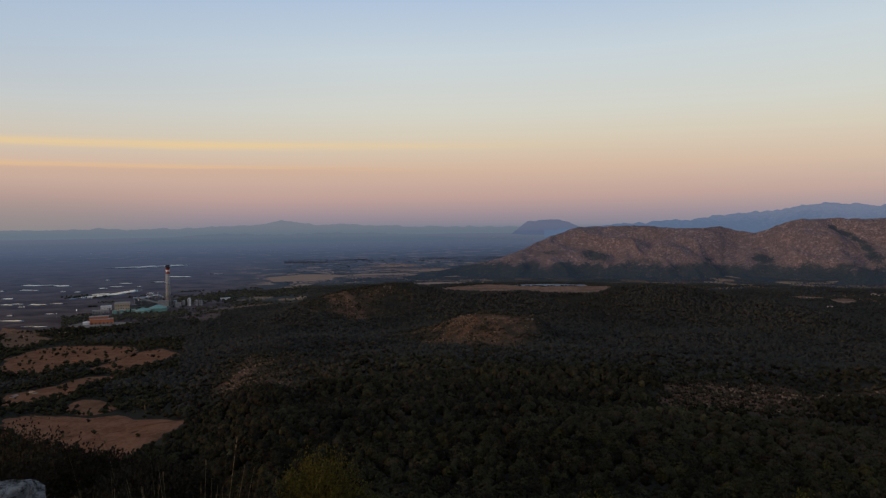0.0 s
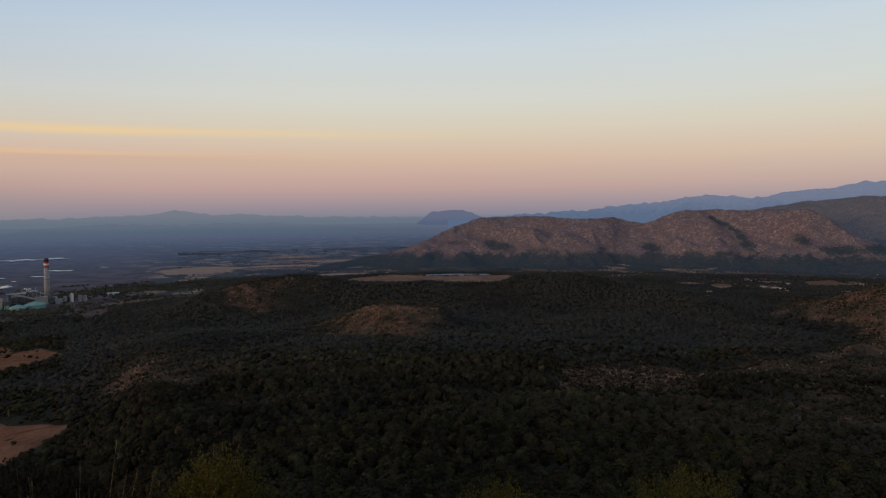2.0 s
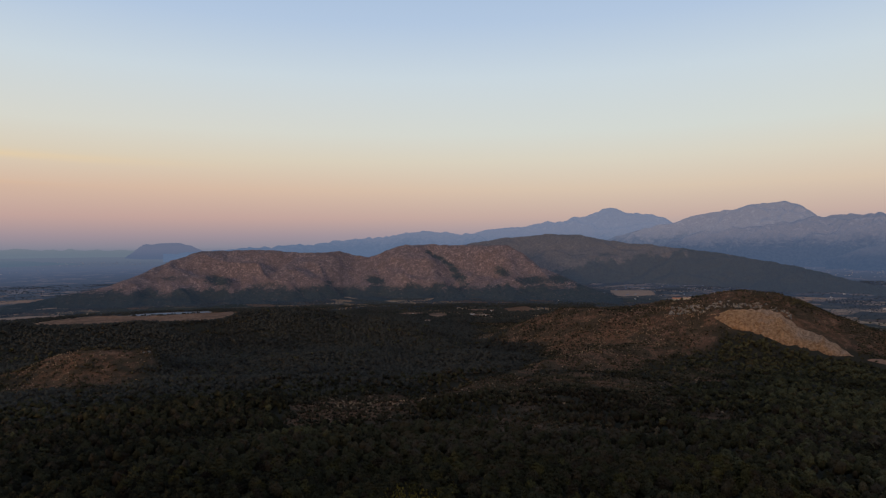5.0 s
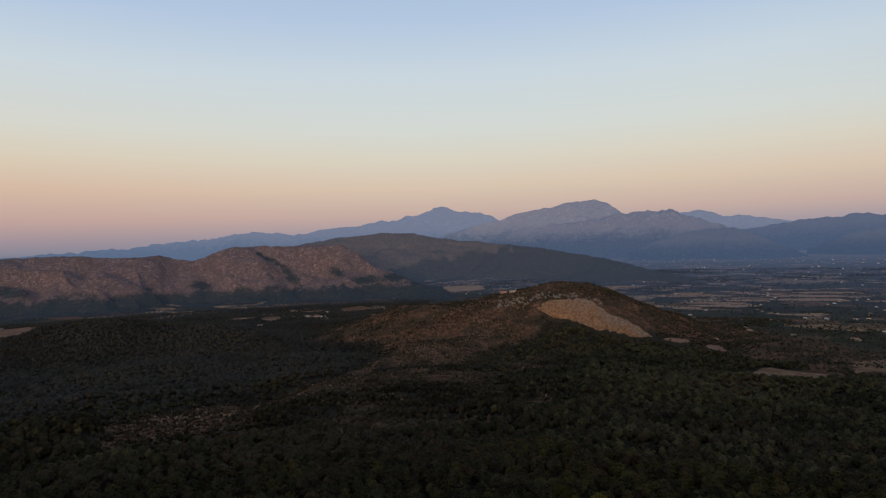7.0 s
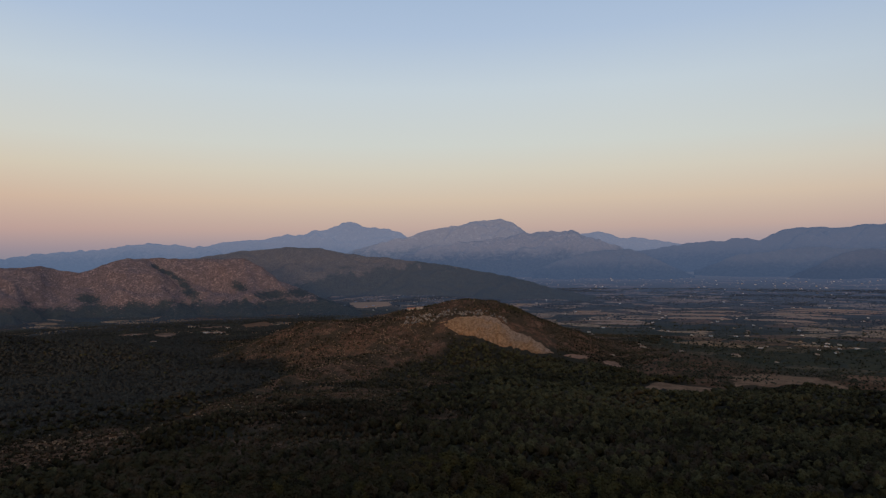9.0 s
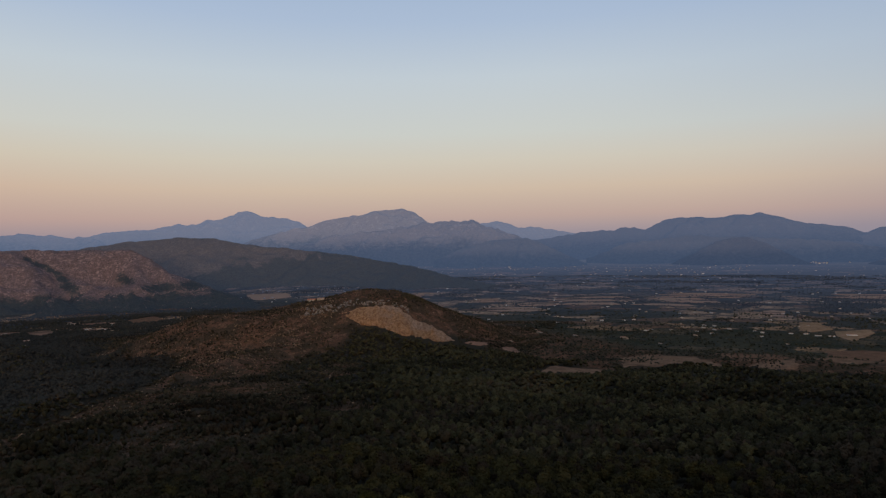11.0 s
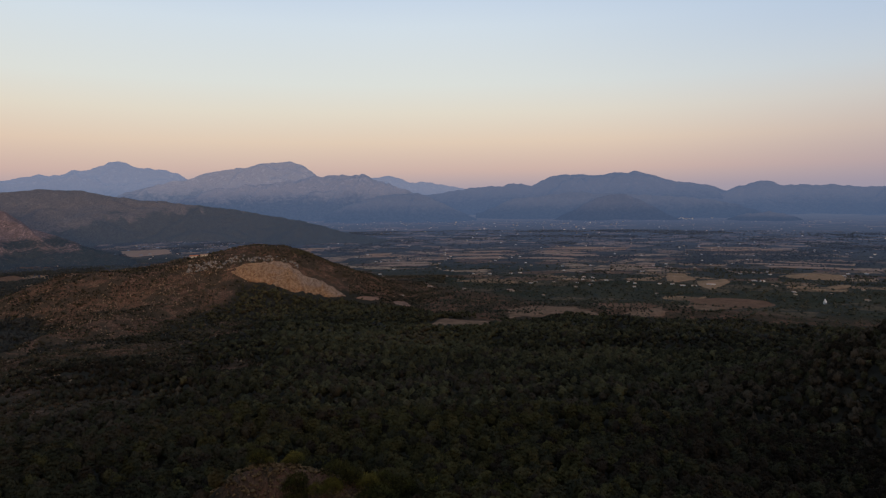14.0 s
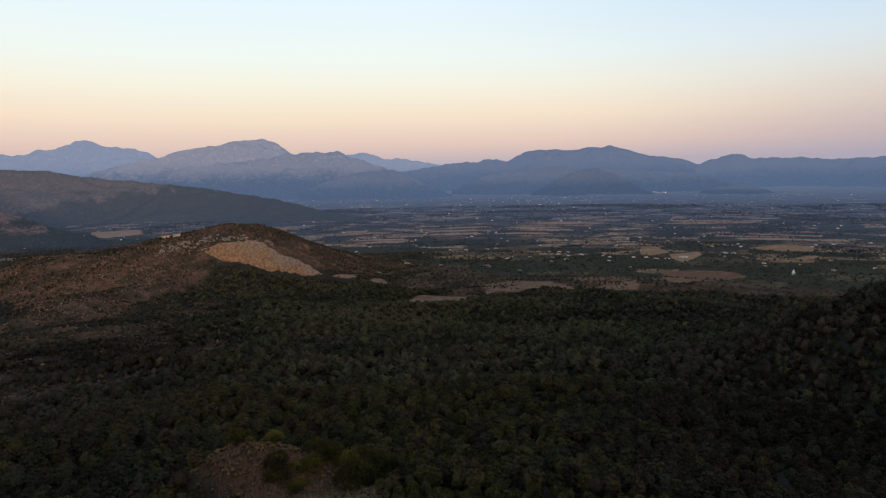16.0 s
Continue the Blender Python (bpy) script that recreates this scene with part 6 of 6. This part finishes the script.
for kind, a, rr in ((1, -34.2, 985), (1, -33.0, 1000), (3, -30.9, 1700), (1, -33.6, 1690)):
    put_house(kind, a, rr, 0.8)


def villa_on_the_hill():
    for a, w, mat, lab in ((52.7, 18, "plaster", "long plastered house with a terracotta roof on the hilltop"), (53.5, 16, "cream_paint", "cream house on the hilltop")):
        t = thing("hilltop_house", spot(a, 1490), lab, "house", turn=-a)
        part("wall", box(0, 0, -1, w, 9, 4.2, 0.1), mat, t)
        bm = box(0, 0, 3.2, w + 0.8, 9.8, 1.9)
        for v in bm.verts:
            if v.co.z > 4:
                v.co.y *= 0.12
        part("roof", bm, "orange_wall" if w > 17 else "roof_tile", t, "orange tiled roof")
        for x in (-0.3, 0, 0.3):
            part("window", box(x * w, -4.56, 1.2, 1.3, 0.2, 1.4), "glass_dark", t)


def white_cone():
    t = thing("white_tower", spot(105.1, 1560), "small white cone-roofed tower among trees", "tower")
    part("wall", drum(0, 0, -0.5, 3.2, 3.2, 4, 20), "white_paint", t)
    part("roof", drum(0, 0, 3.5, 3.5, 0.15, 8, 20), "white_paint", t)
    part("door", box(0, -3.15, 0, 1.2, 0.3, 2.1), "bark", t)


villa_on_the_hill()
white_cone()


# ---- single pines nearest to the lookout ----
def pine(rng, h):
    t = thing("pine_tree", (0, 0, 0), "rounded dark green pine tree on the slope", "tree", "pines below the lookout")
    bm = tube((0, 0, -0.8), (0.1 * h * 0.1, 0, h * 0.35), 0.20, 0.14, 7)
    tube((0.01 * h, 0, h * 0.35), (0.03 * h, 0.02 * h, h * 0.75), 0.14, 0.05, 6, bm)
    for k in range(5):
        a = k * 1.9 + rng.uniform(-0.4, 0.4)
        z = h * (0.36 + 0.08 * k)
        tube((0.015 * h, 0, z), (math.cos(a) * h * 0.25, math.sin(a) * h * 0.25, z + h * 0.14), 0.07, 0.025, 5, bm)
    part("trunk", bm, "bark", t, "grey-brown bark")
    v, f = tufted(rng, pine_crown(rng, 20, 40, 6, wide=0.22, tall=0.32, size=0.09, swell=0.2), 190, 0.06, 0.26, 0.37)
    me = fast_mesh("crown", v * h, f, "young_pine", smooth=True)
    layer(me, "tone", np.full(len(v), rng.uniform(0.2, 0.75)))
    mesh_part("crown", me, t)
    return t


rng = np.random.default_rng(61)
pine_kinds = [pine(rng, 9.0) for _ in range(6)]
for i, (a, rr) in enumerate(zip(near_az[:300], near_r[:300])):
    m = Matrix.Translation(spot(a, rr)) @ Matrix.Rotation(rng.uniform(0, 6.3), 4, "Z") @ Matrix.Scale(rng.uniform(0.5, 0.85) * (0.8 if rr < 100 else 0.9), 4)
    if i < len(pine_kinds):
        pine_kinds[i].matrix_basis = m
    else:
        copy_thing(pine_kinds[i % len(pine_kinds)], m)


# ---- shrubs, grass and rocks ----
def leafy(rng, width, height, twigs, leaf, per_twig, spread=0.5):
    """Twigs that fan out from the stems, each set with small upright leaves. Gives leaf and twig meshes' arrays."""
    lv, lf, ts = [], [], []
    stems = bmesh.new()
    forks = []
    for k in range(7):
        a = k * 0.9 + rng.uniform(-0.3, 0.3)
        end = Vector((math.cos(a) * width * rng.uniform(0.12, 0.3), math.sin(a) * width * rng.uniform(0.12, 0.3), height * rng.uniform(0.5, 0.72)))
        tube((0, 0, -0.3), end, 0.03 * height / 2, 0.012 * height / 2, 5, stems)
        forks.append(end)
    for k in range(twigs):
        th, u = rng.uniform(0, 2 * math.pi), rng.uniform(-0.35, 1)
        rad = math.sqrt(max(1 - max(u, 0) ** 2, 0)) * (1 + 0.18 * math.sin(3 * th))
        tip = Vector((math.cos(th) * rad * width / 2, math.sin(th) * rad * width / 2, height * (0.6 + 0.38 * u))) * 1.0
        tip += Vector(rng.normal(0, 0.05 * height / 2, 3))
        fork = min(forks, key=lambda q: (q - tip).length)
        start = tip.lerp(fork, 0.55)
        aim = (tip - start).normalized()
        for j in range(per_twig):
            c = start.lerp(tip, (j + rng.uniform(0, 1)) / per_twig) + Vector(rng.normal(0, leaf * 0.7, 3))
            way = (aim + Vector((0, 0, 0.5)) + Vector(rng.normal(0, spread, 3))).normalized()
            side = way.cross(Vector(rng.normal(0, 1, 3))).normalized() * leaf * 0.32
            s = leaf * rng.uniform(0.7, 1.4)
            n = len(lv)
            lv += [c, c + way * s * 0.5 + side, c + way * s, c + way * s * 0.5 - side]
            lf += [(n, n + 1, n + 2), (n, n + 2, n + 3)]
            ts += [min(max(0.5 + 0.3 * (u - 0.5) + rng.normal(0, 0.1), 0), 1)] * 4
    return np.array([v[:] for v in lv]), np.array(lf), np.array(ts), stems


def shrub(rng, at, width, height, mat, label, twigs=420, leaf=0.05, per_twig=9, group=""):
    t = thing("shrub", at, label, "shrub", group)
    v, f, tone, stems = leafy(rng, width, height, twigs, leaf, per_twig)
    part("stems", stems, "bark", t)
    me = fast_mesh("leaves", v, f, mat)
    layer(me, "tone", tone)
    mesh_part("leaves", me, t)
    return t


rng = np.random.default_rng(77)


def shrub_under(az, top, r, width, mat, label, **more):
    """A shrub at that range whose top lies that many degrees under the lookout's level."""
    base = spot(az, r)
    return shrub(rng, base, width, 240 - r * math.tan(radians(top)) - base.z, mat, label, **more)


shrub_under(-10.6, 18.2, 7.0, 1.05, "bush_leaf", "yellow-green leafy shrub on the slope's edge", twigs=2300, leaf=0.026, per_twig=10)
shrub_under(29.4, 20.2, 12.0, 2.5, "bush_leaf", "yellow-green broad shrub below the lookout", twigs=1500, leaf=0.05)
shrub_under(13.3, 22.2, 9.0, 1.3, "bush_leaf", "yellowish shrub with upright twigs", twigs=1200, leaf=0.042)
shrub_under(-34.0, 13.8, 13.0, 2.6, "dark_leaf", "dark dense shrub at the rocky edge", twigs=2200, leaf=0.05)
shrub_under(-30.9, 15.8, 9.0, 1.7, "dark_leaf", "dark thorny shrub at the rocky edge", twigs=1300, leaf=0.042)
shrub_under(-27.6, 16.8, 9.5, 1.7, "dark_leaf", "dark thorny shrub at the rocky edge", twigs=1300, leaf=0.042)
shrub_under(-24.2, 18.3, 8.0, 1.3, "dark_leaf", "dark low shrub on the dry slope", twigs=1100, leaf=0.038)
shrub_under(-36.5, 15.6, 8.0, 1.4, "dark_leaf", "dark low shrub on the dry slope", twigs=1100, leaf=0.038)
shrub_under(-17.5, 20.6, 7.0, 1.0, "dark_leaf", "dark low shrub on the dry slope", twigs=900, leaf=0.034)
shrub_under(-28.0, 19.2, 5.5, 0.8, "dark_leaf", "dark low shrub between rocks", twigs=900, leaf=0.03)


def grass_tuft(at, blades, stalks, height, rng):
    t = thing("grass_tuft", at, "dry straw-coloured grass tuft with tall seed stalks", "grass")
    def strand(length, w, lean, bend, vs, fs):
        a = rng.uniform(0, 2 * math.pi)
        out, side = Vector((math.cos(a), math.sin(a), 0)), Vector((-math.sin(a), math.cos(a), 0)) * w
        root = out * rng.uniform(0, 0.1)
        n = len(vs)
        for k in range(6):
            s = k / 5
            c = root + out * (lean * s + bend * s * s) * length + Vector((0, 0, (s - 0.3 * bend * s * s) * length))
            vs += [c + side * (1 - 0.8 * s), c - side * (1 - 0.8 * s)]
            if k:
                fs.append((n + 2 * k - 2, n + 2 * k - 1, n + 2 * k + 1, n + 2 * k))
        return vs[-1]
    vs, fs = [], []
    for _ in range(blades):
        strand(height * rng.uniform(0.45, 0.86), 0.0024, rng.uniform(0, 0.16), rng.uniform(0.02, 0.3), vs, fs)
    me = fast_mesh("tussock", np.array([v[:] for v in vs]), np.array(fs), "straw")
    layer(me, "tone", np.full(len(vs), 0.45))
    mesh_part("tussock", me, t)
    for _ in range(stalks):
        vs, fs = [], []
        tip = strand(height * rng.uniform(0.75, 1.05), 0.0026, rng.uniform(0.0, 0.16), rng.uniform(0.0, 0.1), vs, fs)
        me = fast_mesh("stalk", np.array([v[:] for v in vs]), np.array(fs), "straw")
        layer(me, "tone", np.full(len(vs), 0.5))
        ob = mesh_part("stalk", me, t)
        bm = bmesh.new()
        bmesh.ops.create_icosphere(bm, subdivisions=1, radius=1, matrix=Matrix.Translation(tip) @ Matrix.Diagonal((0.003, 0.003, 0.014, 1)))
        part("seed_head", bm, "straw", ob)
    return t


g = spot(-20.0, 3.0)
grass_tuft(g, 420, 12, 240 - 3.0 * math.tan(radians(14.0)) - g.z, rng)
g = spot(-25.0, 3.2)
grass_tuft(g, 60, 2, 240 - 3.2 * math.tan(radians(14.8)) - g.z, rng)


def boulder(az, r, size, label, flat=0.75, raise_by=0.0):
    t = new("boulder", bpy.data.meshes.new("boulder"))
    bm = rock_mesh(rng, size, flat, 4 if r < 20 else 2)
    for f in bm.faces:
        f.smooth = False
    bm.to_mesh(t.data)
    bm.free()
    t.data.materials.append(MAT["rock" if r < 20 else "pale_rock"])
    t.matrix_basis = Matrix.Translation(spot(az, r, raise_by)) @ pose(0, 0, 0, rng.uniform(-15, 15), rng.uniform(-15, 15), rng.uniform(0, 360))
    return tagged(t, label, "rock")


# rocks beside the lookout, hung at heights that fit the camera's view
for a, rr, size in ((-34.9, 4.2, 0.31), (-31.5, 4.6, 0.2), (-29.8, 4.9, 0.24), (-38.5, 4.6, 0.6), (-26.5, 5.2, 0.36)):
    top = 240 - rr * math.tan(radians({-34.9: 16.7, -31.5: 18.9, -29.8: 19.4, -38.5: 18.0, -26.5: 21.3}[a]))
    b = boulder(a, rr, size, "weathered grey limestone rock at the edge", 0.8)
    b.location.z = top - size * 0.8
for a, rr, size in ((-10.9, 880, 4.0), (-10.4, 890, 2.5), (-4.8, 1660, 3.0), (-5.3, 1665, 2.5), (7.9, 1185, 3.0), (7.5, 1180, 2.2), (54.2, 122, 0.9), (54.6, 120, 0.7), (55.0, 117, 0.6),
                    (106.9, 331, 1.6), (107.2, 334, 1.2), (106.7, 327, 1.0), (56.5, 118, 0.5), (55.6, 115, 0.8), (57.2, 117, 0.45), (52.9, 119, 0.6)):
    boulder(a, rr, size, "pale limestone boulder in the scrub")

# bushes over the knob below
knob_kinds = [shrub(rng, (0, 0, 0), 3.2, 2.6, "knob_leaf" if k % 2 == 0 else "young_pine", "yellow-green bush on the dry knob" if k % 2 == 0 else "dark green bush on the dry knob", 190, 0.22, 6,
                    "bushes on the knob") for k in range(4)]
# stretches of bearing and range with their number of bushes and the size of these
KNOB_BUSHES = ((44, 53, 126, 140, 26, 1.1), (57.0, 60.6, 130, 132, 9, 0.72), (59.8, 62.8, 124.5, 127.5, 10, 0.8), (63.2, 65.2, 126.5, 129, 6, 1.05), (64.5, 72, 129, 133, 22, 1.1),
               (66.5, 80, 120, 128, 26, 1.1), (72, 82, 126, 142, 26, 1.2), (51.5, 54.5, 122, 125.5, 5, 0.8), (56, 58, 123, 126, 3, 0.6))
knob_spots = [(rng.uniform(a0, a1), rng.uniform(r0, r1), size * rng.uniform(0.65, 1.35)) for a0, a1, r0, r1, count, size in KNOB_BUSHES for _ in range(count)]
for i, (a, rr, size) in enumerate(knob_spots):
    m = Matrix.Translation(spot(a, rr)) @ Matrix.Rotation(rng.uniform(0, 6.3), 4, "Z") @ Matrix.Scale(size, 4)
    if i < 4:
        knob_kinds[i].matrix_basis = m
    else:
        copy_thing(knob_kinds[i % 4], m)
az, r = scatter(rng, 50, 70, 100, 140, 0.2)
keep = rng.uniform(0, 1, len(az)) < bare_cover(az, r) * 0.8
az, r = az[keep], r[keep]
planted("dry_grass", "tufts of dry brown grass on the knob", az, r, rng.uniform(0.2, 0.65, len(az)), [crown_shape(rng, 1, 0.9, 6, centre=0.2) for _ in range(4)], rng, "dry_stalk", rng.uniform(0.2, 0.7, len(az)), "grass")
